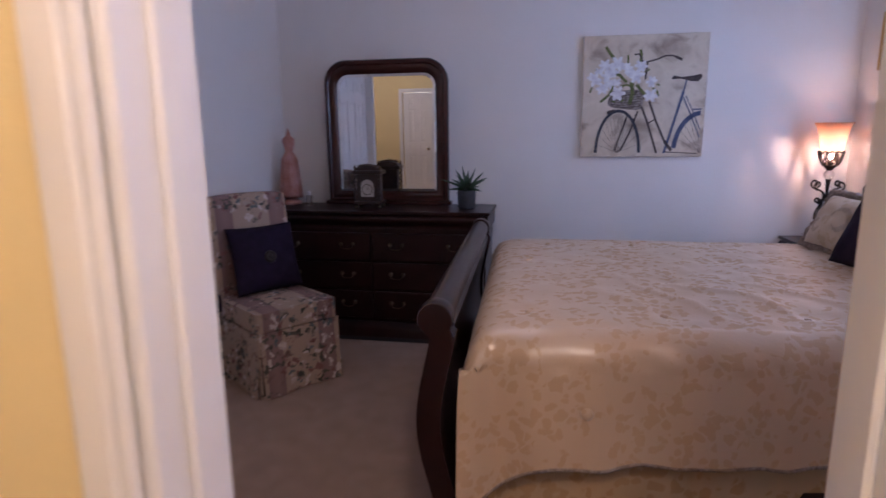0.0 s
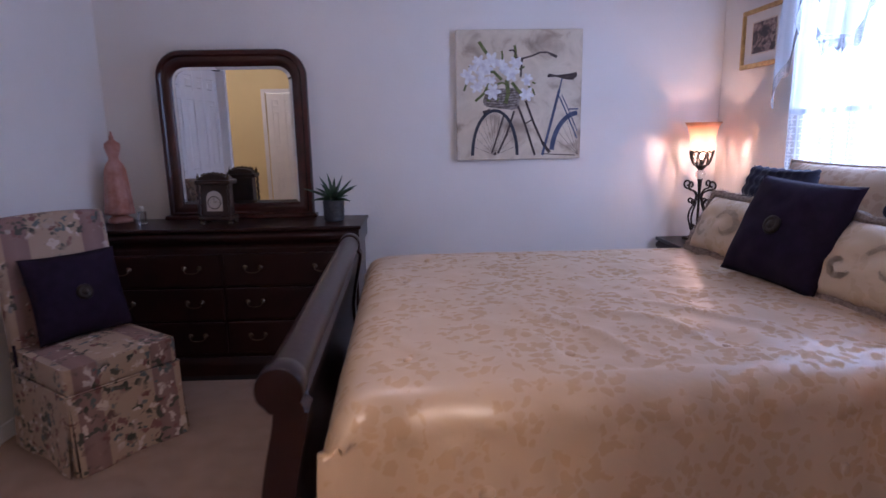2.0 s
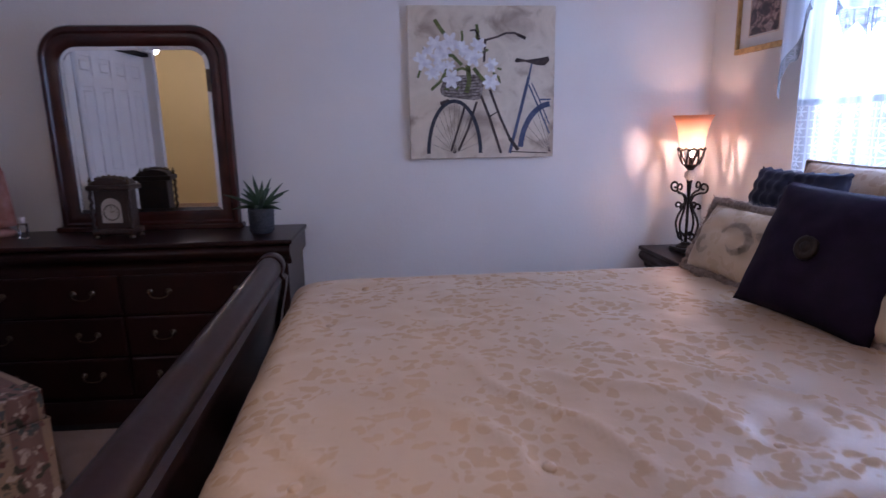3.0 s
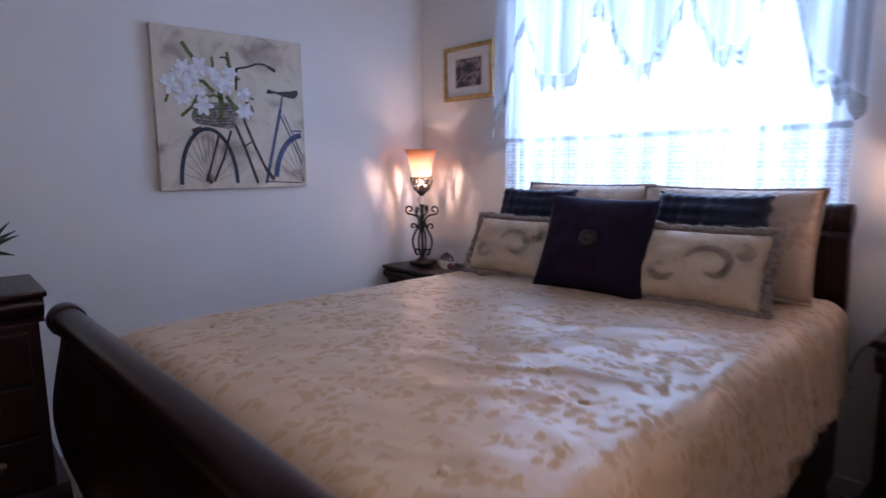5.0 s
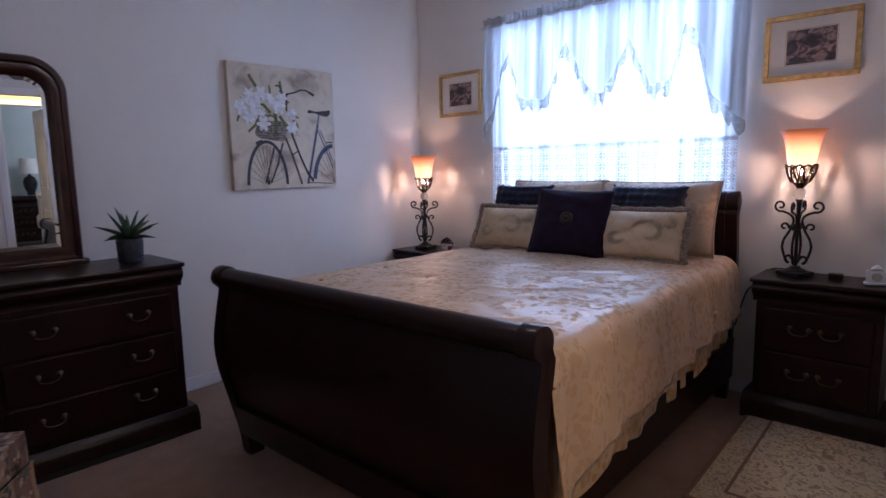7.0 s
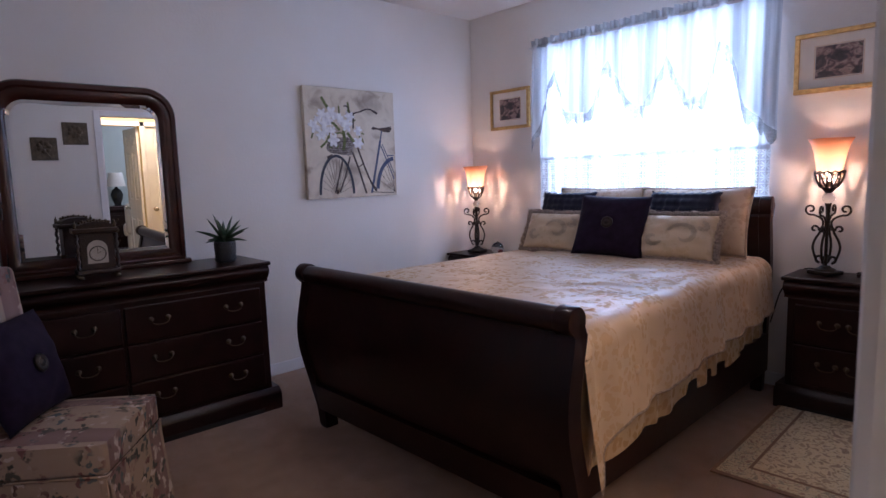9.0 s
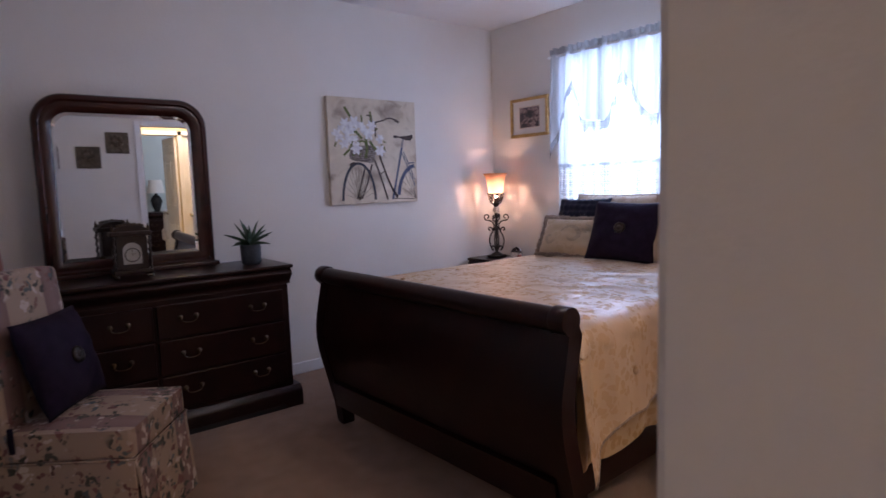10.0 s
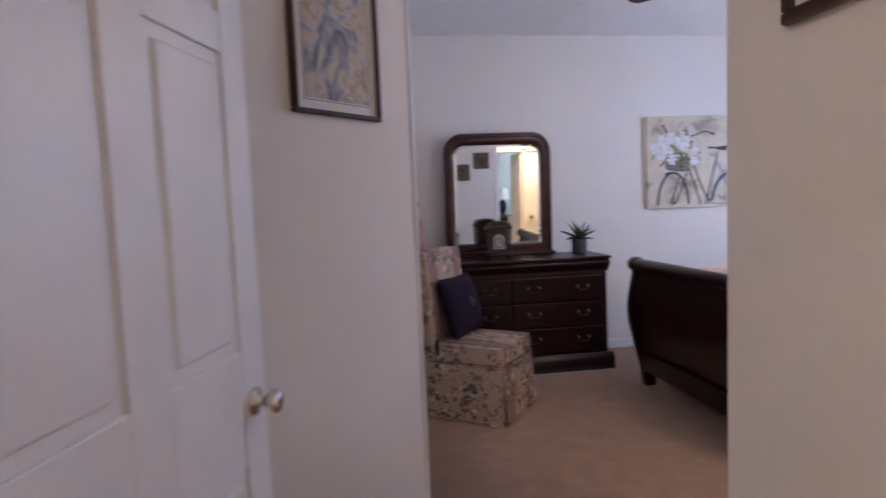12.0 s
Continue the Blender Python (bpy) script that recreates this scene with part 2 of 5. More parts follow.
# closet casing, track and sliding doors
WEST.append(strip("trim_closet", [(WX, CLO[1], 0, WX + 0.016, CLO[1] + 0.06, CLO[2] + 0.06), (WX, CLO[0] - 0.06, 0, WX + 0.016, CLO[0], CLO[2] + 0.06),
                      (WX, CLO[0], CLO[2], WX + 0.016, CLO[1], CLO[2] + 0.06), (WX - 0.02, CLO[1] + 0.012, 0.0, WX + 0.022, CLO[1] + 0.046, CLO[2] + 0.05)], TRIM, "white moulded casing round the closet opening", "casing"))
WEST.append(strip("trim_closet_track", [(WX - 0.11, CLO[0], CLO[2] - 0.03, WX - 0.02, CLO[1], CLO[2])], BLACK, "dark track above the sliding closet doors", "track", 0))
for ob in WEST:
    ob.matrix_world = SKEW
# door casing with stops
JY0, JY1 = SY - 0.135, SY + 0.016
strip("trim_doorway", [(DOOR[0] - 0.06, SY, 0, DOOR[0], JY1, 2.10), (DOOR[1], SY, 0, DOOR[1] + 0.06, JY1, 2.10), (DOOR[0], SY, DOOR[2], DOOR[1], JY1, 2.10),
                       (DOOR[0] - 0.06, JY0 - 0.016, 0, DOOR[0], JY0, 2.10), (DOOR[1], JY0 - 0.016, 0, DOOR[1] + 0.06, JY0, 2.10), (DOOR[0], JY0 - 0.016, DOOR[2], DOOR[1], JY0, 2.10),
                       (DOOR[0] - 0.045, JY0 - 0.024, 0, DOOR[0] - 0.012, JY0 - 0.016, 2.09),
                       (DOOR[0] - 0.004, JY0, 0, DOOR[0] + 0.014, SY, 2.04), (DOOR[1] - 0.014, JY0, 0, DOOR[1] + 0.004, SY, 2.04),
                       (DOOR[0] + 0.014, SY - 0.085, 0, DOOR[0] + 0.024, SY - 0.05, 2.03), (DOOR[1] - 0.024, SY - 0.085, 0, DOOR[1] - 0.014, SY - 0.05, 2.03)], TRIM, "white painted door frame with moulded casing", "door frame")
strip("trim_hall_doors", [(HDO[0] - 0.06, -0.55, 0, HDO[0], -0.535, 2.10), (HDO[1], -0.55, 0, 0.5, -0.535, 2.10), (HDO[0], -0.55, 2.04, 0.5, -0.535, 2.10),
                          (1.28, -0.55, 0, 1.34, -0.535, 2.10), (0.5, -0.55, 2.04, 1.28, -0.535, 2.10)], TRIM, "white painted casing round the hall doors", "casing")
strip("trim_end_door", [(EDO[0] - 0.07, -3.0, 0, EDO[0], -2.985, 2.10), (EDO[1], -3.0, 0, EDO[1] + 0.07, -2.985, 2.10), (EDO[0], -3.0, 2.03, EDO[1], -2.985, 2.10)], TRIM, "white painted casing round the far door", "casing")


def knob(parent, x, z, side, mat=CHROME):
    """A round door knob on its rose; side is -1 or 1 across the leaf."""
    m = pose(x, side * 0.018, z, -90 * side)
    bm = lathe([(0, 0), (0.032, 0), (0.032, 0.006), (0.013, 0.010), (0.011, 0.028), (0.022, 0.036), (0.028, 0.048), (0.026, 0.060), (0.014, 0.066), (0, 0.067)], 20, m=m)
    return part("knob", bm, mat, parent, "satin nickel knob", True)


def panel_door(name, m, width, height, label, knobs=((-1, 0.0), (1, 0.0)), kind="", category="door", thick=0.034):
    """A moulded six-panel door leaf; its hinge edge at x = 0."""
    d = thing(name, m, label, category, kind=kind)
    h = thick / 2
    part("core", box(0.002, -h + 0.009, 0.012, width - 0.002, h - 0.009, height), TRIM, d)
    st, mid = 0.105, 0.112
    xs = [(st, (width - mid) / 2), ((width + mid) / 2, width - st)]
    zs = [(0.22, 0.80), (1.06, 1.70), (1.785, height - 0.10)]
    for x0, x1 in ((0, st), (xs[0][1], xs[1][0]), (width - st, width)):
        part("stile", box(x0, -h, 0.01, x1, h, height, 0.003), TRIM, d)
    cuts = [0.01, zs[0][0], zs[0][1], zs[1][0], zs[1][1], zs[2][0], zs[2][1], height]
    for x0, x1 in xs:
        for z0, z1 in zip(cuts[0::2], cuts[1::2]):
            part("rail", box(x0 + 0.0005, -h + 0.0006, z0, x1 - 0.0005, h - 0.0006, z1, 0.003), TRIM, d)
        for z0, z1 in zs:
            part("panel", box(x0 + 0.026, -h + 0.001, z0 + 0.026, x1 - 0.026, h - 0.001, z1 - 0.026, 0.0078, seg=1), TRIM, d)
    for side, _ in knobs:
        knob(d, width - 0.065, 0.935, side)
    return d


for y, dx in ((CLO[0], -0.085), (CLO[0] + 0.68, -0.045)):
    d = panel_door("sliding_closet_door", SKEW @ pose(WX + dx, y, 0, 0, 0, 90), 0.71, 2.01, "white six-panel sliding closet door, closed", (), thick=0.03)
    tagged(d, group="closet doors")
    part("finger_pull", lathe([(0, 0.001), (0.012, 0.001), (0.020, 0.004), (0.024, 0.0035), (0.024, -0.004)], 20, m=pose(0.645, -0.0155, 0.955, 90)), IRON, d, "dark round finger pull", True)
panel_door("open_door", pose(-2.605, 0.225, 0, 0, 0, 74.8), 0.85, 2.03, "white six-panel door standing open beside the angled wall")
panel_door("hall_door", pose(0.43, -0.63, 0, 0, 0, -90), 0.76, 2.03, "white six-panel door standing open into the grey-green room")
panel_door("hall_closet_door", pose(1.27, -0.60, 0, 0, 0, 180), 0.76, 2.03, "white six-panel door, closed, in the yellow hall wall")
panel_door("end_door", pose(-2.89, -3.04, 0), 0.57, 2.02, "white six-panel door, closed, at the passage end")

# window with two sashes and blinds
win = tagged(thing("window_1", pose(EX + 0.09, WIN[0], WIN[2]), "white window with two sashes behind lace curtains", "window"), kind="structure")
ww, wh = WIN[1] - WIN[0], WIN[3] - WIN[2]
bm = bmesh.new()
for b in ((0, 0, 0.045, wh), (ww - 0.045, 0, ww, wh), (0.045, 0, ww - 0.045, 0.045), (0.045, wh - 0.045, ww - 0.045, wh), (0.045, wh / 2 - 0.022, ww - 0.045, wh / 2 + 0.022)):
    box(-0.02, b[0], b[1], 0.03, b[2], b[3], 0.004, bm=bm)
part("window_frame", bm, TRIM, win)
GLASS = bpy.data.materials.new("window_glass")
GLASS.use_nodes = True
gn = GLASS.node_tree.nodes["Principled BSDF"]
gn.inputs["Transmission Weight"].default_value, gn.inputs["Roughness"].default_value, gn.inputs["IOR"].default_value = 1.0, 0.0, 1.45
for z0, z1 in ((0.045, wh / 2 - 0.022), (wh / 2 + 0.022, wh - 0.045)):
    p = part("pane", box(0.003, 0.045, z0, 0.008, ww - 0.045, z1), GLASS, win)
    p.visible_shadow = False
part("window_sill", box(-0.115, -0.03, -0.035, -0.02, ww + 0.03, -0.002, 0.006), TRIM, win)
blind = thing("window_blind", pose(EX + 0.035, WIN[0] + 0.02, WIN[2]), "white slatted blind, open, behind the curtains", "blind")
part("head_rail", box(-0.02, 0, wh - 0.04, 0.02, ww - 0.04, wh - 0.002, 0.003), TRIM, blind)
slat = None
for i in range(44):
    z = 0.03 + i * (wh - 0.09) / 43
    if slat is None:
        slat = part("slat", box(-0.012, 0.005, -0.0008, 0.012, ww - 0.045, 0.0008), TRIM, blind, m=pose(0, 0, z, 0, 8))
    else:
        o = slat.copy()
        scene.collection.objects.link(o)
        o.matrix_basis = pose(0, 0, z, 0, 8)

# ---- curtains ----


def sheer(name, see, lace, through=0.86):
    """Thin cloth: some light passes straight, some is spread; lace is half the width of a repeated flower."""
    m = bpy.data.materials.new(name)
    m.use_nodes = True
    nt = m.node_tree
    nt.nodes.clear()
    out = nt.nodes.new("ShaderNodeOutputMaterial")
    tp, tl, df, a, b = (nt.nodes.new(k) for k in ("ShaderNodeBsdfTransparent", "ShaderNodeBsdfTranslucent", "ShaderNodeBsdfDiffuse", "ShaderNodeMixShader", "ShaderNodeMixShader"))
    tl.inputs[0].default_value = (through * 0.96, through, min(1, through * 1.06), 1)
    df.inputs[0].default_value = (0.84, 0.85, 0.88, 1)
    a.inputs[0].default_value = 0.35
    nt.links.new(tl.outputs[0], a.inputs[1])
    nt.links.new(df.outputs[0], a.inputs[2])
    nt.links.new(tp.outputs[0], b.inputs[1])
    nt.links.new(a.outputs[0], b.inputs[2])
    b.inputs[0].default_value = 1 - see
    co = nt.nodes.new("ShaderNodeTexCoord")
    if lace:
        L = nt.links.new

        def calc(op, x, y=None):
            k = nt.nodes.new("ShaderNodeMath")
            k.operation = op
            for i, q in enumerate((x, y)):
                if isinstance(q, (int, float)):
                    k.inputs[i].default_value = q
                elif q is not None:
                    L(q, k.inputs[i])
            return k.outputs[0]

        sep = nt.nodes.new("ShaderNodeSeparateXYZ")
        L(co.outputs["Object"], sep.inputs[0])
        ya, za = calc("PINGPONG", sep.outputs[1], lace), calc("PINGPONG", sep.outputs[2], lace)
        rad = calc("SQRT", calc("ADD", calc("MULTIPLY", ya, ya), calc("MULTIPLY", za, za)))
        ang = calc("ARCTAN2", za, ya)
        # eight-petalled flowers, each in a square of fine threads
        flower = calc("SUBTRACT", calc("MULTIPLY", calc("ADD", calc("MULTIPLY", calc("COSINE", calc("MULTIPLY", ang, 8.0)), 0.34), 0.56), lace), rad)
        edge = calc("SUBTRACT", 0.07 * lace, calc("SUBTRACT", lace, calc("MAXIMUM", ya, za)))
        hit = calc("MAXIMUM", flower, edge)
        r = nt.nodes.new("ShaderNodeMapRange")
        r.inputs["From Min"].default_value, r.inputs["From Max"].default_value = -0.0015, 0.0015
        r.inputs["To Min"].default_value, r.inputs["To Max"].default_value = 1 - see, 0.94
        L(hit, r.inputs[0])
        L(r.outputs[0], b.inputs[0])
    # gathers: bright and shaded fold streaks painted into the cloth's translucent colour
    mp = nt.nodes.new("ShaderNodeMapping")
    mp.inputs["Scale"].default_value = (0.0, 17.0, 0.35)
    g = nt.nodes.new("ShaderNodeTexNoise")
    g.inputs["Scale"].default_value, g.inputs["Detail"].default_value = 1.0, 4
    gr = nt.nodes.new("ShaderNodeMapRange")
    gr.inputs["From Min"].default_value, gr.inputs["From Max"].default_value = 0.35, 0.65
    gr.inputs["To Min"].default_value, gr.inputs["To Max"].default_value = 0.38, 1.30
    gm = nt.nodes.new("ShaderNodeMix")
    gm.data_type, gm.blend_type = "RGBA", "MULTIPLY"
    gm.inputs[0].default_value = 1.0
    gm.inputs[6].default_value = (through * 0.96, through, min(1, through * 1.06), 1)
    nt.links.new(co.outputs["Object"], mp.inputs["Vector"])
    nt.links.new(mp.outputs[0], g.inputs["Vector"])
    nt.links.new(g.outputs[0], gr.inputs[0])
    nt.links.new(gr.outputs[0], gm.inputs[7])
    nt.links.new(gm.outputs[2], tl.inputs[0])
    nt.links.new(b.outputs[0], out.inputs[0])
    return m


SHEER, LACE = sheer("sheer_voile", 0.06, 0, 0.62), sheer("cotton_lace", 0.50, 0.036, 0.40)
cur = thing("lace_curtain", pose(2.10, 0, 0), "white sheer window curtain with a lace band at its foot", "curtain")
CY0, CY1 = 1.99, 3.71


def fold(y, z, a=0.016, k=46.0, ph=0.0):
    return a * math.sin(k * y + ph + 0.8 * math.sin(3.1 * y)) + 0.5 * a * math.sin(2.3 * k * y + 1.3 * z)


def curtain_piece(z0, z1, x, a, nz, ph=0.0, y0=CY0, y1=CY1):
    return grid(300, nz, lambda u, v: (x + fold(y0 + u * (y1 - y0), z0 + v * (z1 - z0), a, 46, ph), y0 + u * (y1 - y0), z0 + v * (z1 - z0)))


part("panel", curtain_piece(1.465, 2.36, 0.0, 0.013, 12), SHEER, cur, "", True)
part("lace_band", curtain_piece(1.08, 1.463, 0.0, 0.013, 8), LACE, cur, "openwork white lace band", True)
part("lace_heading", curtain_piece(1.465, 1.492, -0.003, 0.013, 2), sheer("lace_tape", 0.1, 0, 0.45), cur, "", True)
val = thing("curtain_valance", pose(2.055, 0, 0), "white sheer valance with a stepped lace scallop edge", "valance")
EDGE = [(1.93, 1.46), (1.99, 1.50), (2.12, 1.62), (2.16, 1.78), (2.20, 1.90), (2.235, 2.00), (2.28, 2.03), (2.325, 1.90), (2.36, 1.76), (2.39, 1.72), (2.48, 1.71), (2.53, 1.80), (2.57, 1.91), (2.63, 2.03), (2.68, 1.90), (2.72, 1.80), (2.77, 1.70), (2.86, 1.71), (2.92, 1.80), (3.00, 1.92), (3.06, 2.05), (3.11, 1.95), (3.15, 1.85), (3.22, 1.69), (3.41, 1.72), (3.47, 1.83), (3.50, 1.95), (3.53, 2.06), (3.58, 1.90), (3.63, 1.80), (3.68, 1.64), (3.72, 1.54), (3.75, 1.47)]


def edge_z(y):
    for (a, za), (b, zb) in zip(EDGE, EDGE[1:]):
        if a <= y <= b:
            return za + (zb - za) * (y - a) / (b - a)
    return EDGE[0][1] if y < EDGE[0][0] else EDGE[-1][1]


VY0, VY1 = 1.94, 3.745


def val_point(u, v, lo, hi):
    y = VY0 + u * (VY1 - VY0)
    e = edge_z(y)
    z0, z1 = e + lo, (2.365 if hi is None else e + hi)
    z = z0 + v * (z1 - z0)
    amp = 0.010 + 0.012 * min(1, (2.4 - z) / 0.5)
    flare = 0.02 * min(1, max(0, (2.36 - z) / 0.5))
    return (fold(y, z, amp, 40, 1.0) - flare, y, z)


part("cloth", grid(320, 14, lambda u, v: val_point(u, v, 0.102, None)), sheer("gathered_voile", 0.06, 0, 0.66), val, "", True)
part("lace_edge", grid(480, 5, lambda u, v: val_point(u, v, 0.050 * (1 - abs(math.sin(u * 84))), 0.100)), sheer("scallop_lace", 0.45, 0.019, 0.04), val, "scalloped white lace edging", True)
part("ruffle", grid(420, 5, lambda u, v: (0.012 * math.sin(u * 330 + 2 * math.sin(u * 40)) * (0.4 + v), VY0 + u * (VY1 - VY0), 2.345 + 0.065 * v + 0.006 * math.sin(u * 150) * v)), sheer("ruffle_voile", 0.05, 0, 0.4), val, "gathered ruffle heading", True)
part("rod", tube([(0.004, 1.92, 2.35), (0.004, 3.77, 2.35)], 0.011, 12), TRIM, val, "white curtain rod", True)

# ---- bed ----
BED = pose(-0.198, 2.665, 0, 0, 0, 1.0)
bed = thing("sleigh_bed", BED, "dark cherry wooden sleigh bed with a scrolled footboard", "bed")
S_OUT = [(0.07, 0.0), (0.055, 0.12), (0.03, 0.22), (0.0, 0.34), (-0.027, 0.45), (-0.038, 0.54), (-0.034, 0.62), (-0.018, 0.71), (0.0, 0.79), (0.006, 0.83)]


def smooth_line(pts, n=6):
    out = []
    for i in range(len(pts) - 1):
        p = [pts[max(i - 1, 0)], pts[i], pts[i + 1], pts[min(i + 2, len(pts) - 1)]]
        for k in range(n):
            t = k / n
            out.append(tuple(0.5 * (2 * p[1][c] + (p[2][c] - p[0][c]) * t + (2 * p[0][c] - 5 * p[1][c] + 4 * p[2][c] - p[3][c]) * t * t + (3 * p[1][c] - p[0][c] - 3 * p[2][c] + p[3][c]) * t ** 3) for c in range(len(pts[0]))))
    return out + [tuple(pts[-1])]


def sleigh(grow, thick, zlo, roll_r, roll_c, mirror=1, lift=0.0, stretch=1.0):
    """Outline of the scrolled board: outer face up, round the scroll, inner face down."""
    outer = [(x - grow, z) for x, z in smooth_line(S_OUT) if z >= zlo]
    cx, cz = roll_c
    arc = [(cx + roll_r * math.cos(a), cz + roll_r * math.sin(a)) for a in [radians(d) for d in range(215, -41, -15)]]
    inner = [(x + thick, z) for x, z in smooth_line(S_OUT) if z >= zlo][::-1]
    inner = [p for p in inner if p[1] < cz - roll_r * 0.6]
    return [(mirror * x, lift + z * stretch) for x, z in outer + arc + inner]


for y0, y1 in ((-0.862, -0.792), (0.792, 0.862)):
    part("post", prism(sleigh(0.008, 0.065, 0.0, 0.052, (0.012, 0.875)), y0, y1, bevel=0.006), WOOD, bed, "", 40)
part("footboard_panel", prism(sleigh(-0.004, 0.05, 0.27, 0.035, (0.012, 0.875)), -0.791, 0.791), WOOD, bed, "", 40)
part("foot_rail", prism([(0.018, 0.13), (-0.002, 0.27), (0.07, 0.27), (0.09, 0.13)], -0.791, 0.791, bevel=0.005), WOOD, bed, "", 40)
part("top_roll", tube([(0.012, -0.790, 0.875), (0.012, 0.790, 0.875)], 0.044, 24), WOOD, bed, "rounded polished top roll", 40)
for y in (-0.765, 0.73):
    part("side_rail", box(0.08, y, 0.13, 2.20, y + 0.035, 0.36, 0.005), WOOD, bed)
hb = [(2.265 - (x if i < 0 else x) * 0.8, z * 1.28) for i, (x, z) in enumerate(sleigh(0.0, 0.06, 0.0, 0.05, (0.012, 0.875)))]
for y0, y1 in ((-0.745, -0.68), (0.68, 0.745)):
    part("head_post", prism(hb, y0, y1, bevel=0.006), WOOD, bed, "", 40)
part("headboard_panel", prism([(x, z) for x, z in hb if z > 0.25], -0.679, 0.679), WOOD, bed, "", 40)
mat_ob = thing("mattress", BED, "white mattress hidden beneath the comforter", "mattress")
part("body", box(0.20, -0.68, 0.34, 2.14, 0.68, 0.78, 0.05, seg=3), MAT, mat_ob, smooth=40)


def damask(name, light, dark, scale, rough=0.30, lustre=0.9):
    """Satin cloth: a glossy ground with clusters of matt woven leaves and flowers."""
    m = material(name, light, rough, sheen=0.05)
    nt = m.node_tree
    b = nt.nodes["Principled BSDF"]
    L = nt.links.new
    co = nt.nodes.new("ShaderNodeTexCoord")

    def math_node(op, x, y=None):
        k = nt.nodes.new("ShaderNodeMath")
        k.operation = op
        for i, q in enumerate((x, y)):
            if q is None:
                continue
            if isinstance(q, (int, float)):
                k.inputs[i].default_value = q
            else:
                L(q, k.inputs[i])
        return k.outputs[0]

    def spread(src, lo, hi, a, c):
        k = nt.nodes.new("ShaderNodeMapRange")
        for i, q in enumerate((lo, hi, a, c)):
            k.inputs[i + 1].default_value = q
        L(src, k.inputs[0])
        return k.outputs[0]

    warp = nt.nodes.new("ShaderNodeTexNoise")
    warp.inputs["Scale"].default_value = scale * 1.8
    L(co.outputs["Object"], warp.inputs["Vector"])
    mv = nt.nodes.new("ShaderNodeMix")
    mv.data_type = "VECTOR"
    mv.inputs["Factor"].default_value = 0.6 / scale
    L(co.outputs["Object"], mv.inputs[4])
    L(warp.outputs["Color"], mv.inputs[5])
    # large cells carry the bouquets, small cells their petals and leaves
    big, small = nt.nodes.new("ShaderNodeTexVoronoi"), nt.nodes.new("ShaderNodeTexVoronoi")
    big.inputs["Scale"].default_value, big.inputs["Randomness"].default_value = scale * 0.62, 0.75
    small.inputs["Scale"].default_value = scale * 3.4
    L(mv.outputs[1], big.inputs["Vector"])
    L(mv.outputs[1], small.inputs["Vector"])
    here = spread(big.outputs["Distance"], 0.40, 0.62, 1.0, 0.0)
    petal = spread(small.outputs["Distance"], 0.42, 0.52, 1.0, 0.0)
    fine = nt.nodes.new("ShaderNodeTexNoise")
    fine.inputs["Scale"].default_value, fine.inputs["Detail"].default_value = scale * 1.5, 1
    L(co.outputs["Object"], fine.inputs["Vector"])
    keep = spread(math_node("ADD", math_node("MULTIPLY", here, 0.55), fine.outputs[0]), 0.56, 0.62, 0.0, 1.0)
    motif = math_node("MULTIPLY", keep, petal)
    mc = nt.nodes.new("ShaderNodeMix")
    mc.data_type = "RGBA"
    mc.inputs[6].default_value, mc.inputs[7].default_value = (*light, 1), (*dark, 1)
    L(motif, mc.inputs[0])
    L(mc.outputs[2], b.inputs["Base Color"])
    L(spread(motif, 0, 1, rough, rough + 0.40), b.inputs["Roughness"])
    L(spread(motif, 0, 1, lustre, 0.1), b.inputs["Specular IOR Level"])
    n3 = nt.nodes.new("ShaderNodeTexNoise")
    n3.inputs["Scale"].default_value, n3.inputs["Detail"].default_value = 14, 3
    L(co.outputs["Object"], n3.inputs["Vector"])
    bp = nt.nodes.new("ShaderNodeBump")
    bp.inputs["Strength"].default_value, bp.inputs["Distance"].default_value = 0.22, 0.012
    L(math_node("ADD", n3.outputs[0], math_node("MULTIPLY", motif, 0.10)), bp.inputs["Height"])
    L(bp.outputs[0], b.inputs["Normal"])
    return m


SATIN = damask("champagne_damask", (0.545, 0.375, 0.235), (0.528, 0.358, 0.222), 9.5, 0.36, 1.0)
SHAM = damask("beige_damask", (0.50, 0.365, 0.255), (0.45, 0.32, 0.225), 9, 0.45, 0.4)
CREAM = damask("cream_cloth", (0.60, 0.455, 0.31), (0.57, 0.43, 0.29), 8, 0.45, 0.4)
SCROLL = material("taupe_scroll_weave", (0.46, 0.355, 0.255), 0.7, second=(0.52, 0.405, 0.29), scale=60, bump=0.3, bump_scale=200)
FRINGE = material("taupe_fringe", (0.26, 0.185, 0.145), 0.9, second=(0.42, 0.33, 0.27), scale=90, bump=0.9, bump_scale=300)

HALF, CTOP, CR = 0.735, 0.832, 0.10


def hem_z(x, near):
    z = 0.415 + 0.09 * min(1, x / 1.6) + 0.003 * math.sin(x * 9 + (0 if near else 2)) + 0.004 * math.sin(x * 23)
    if near and x < 0.35:
        z -= 0.22 * (1 - x / 0.35) ** 1.5
    return z


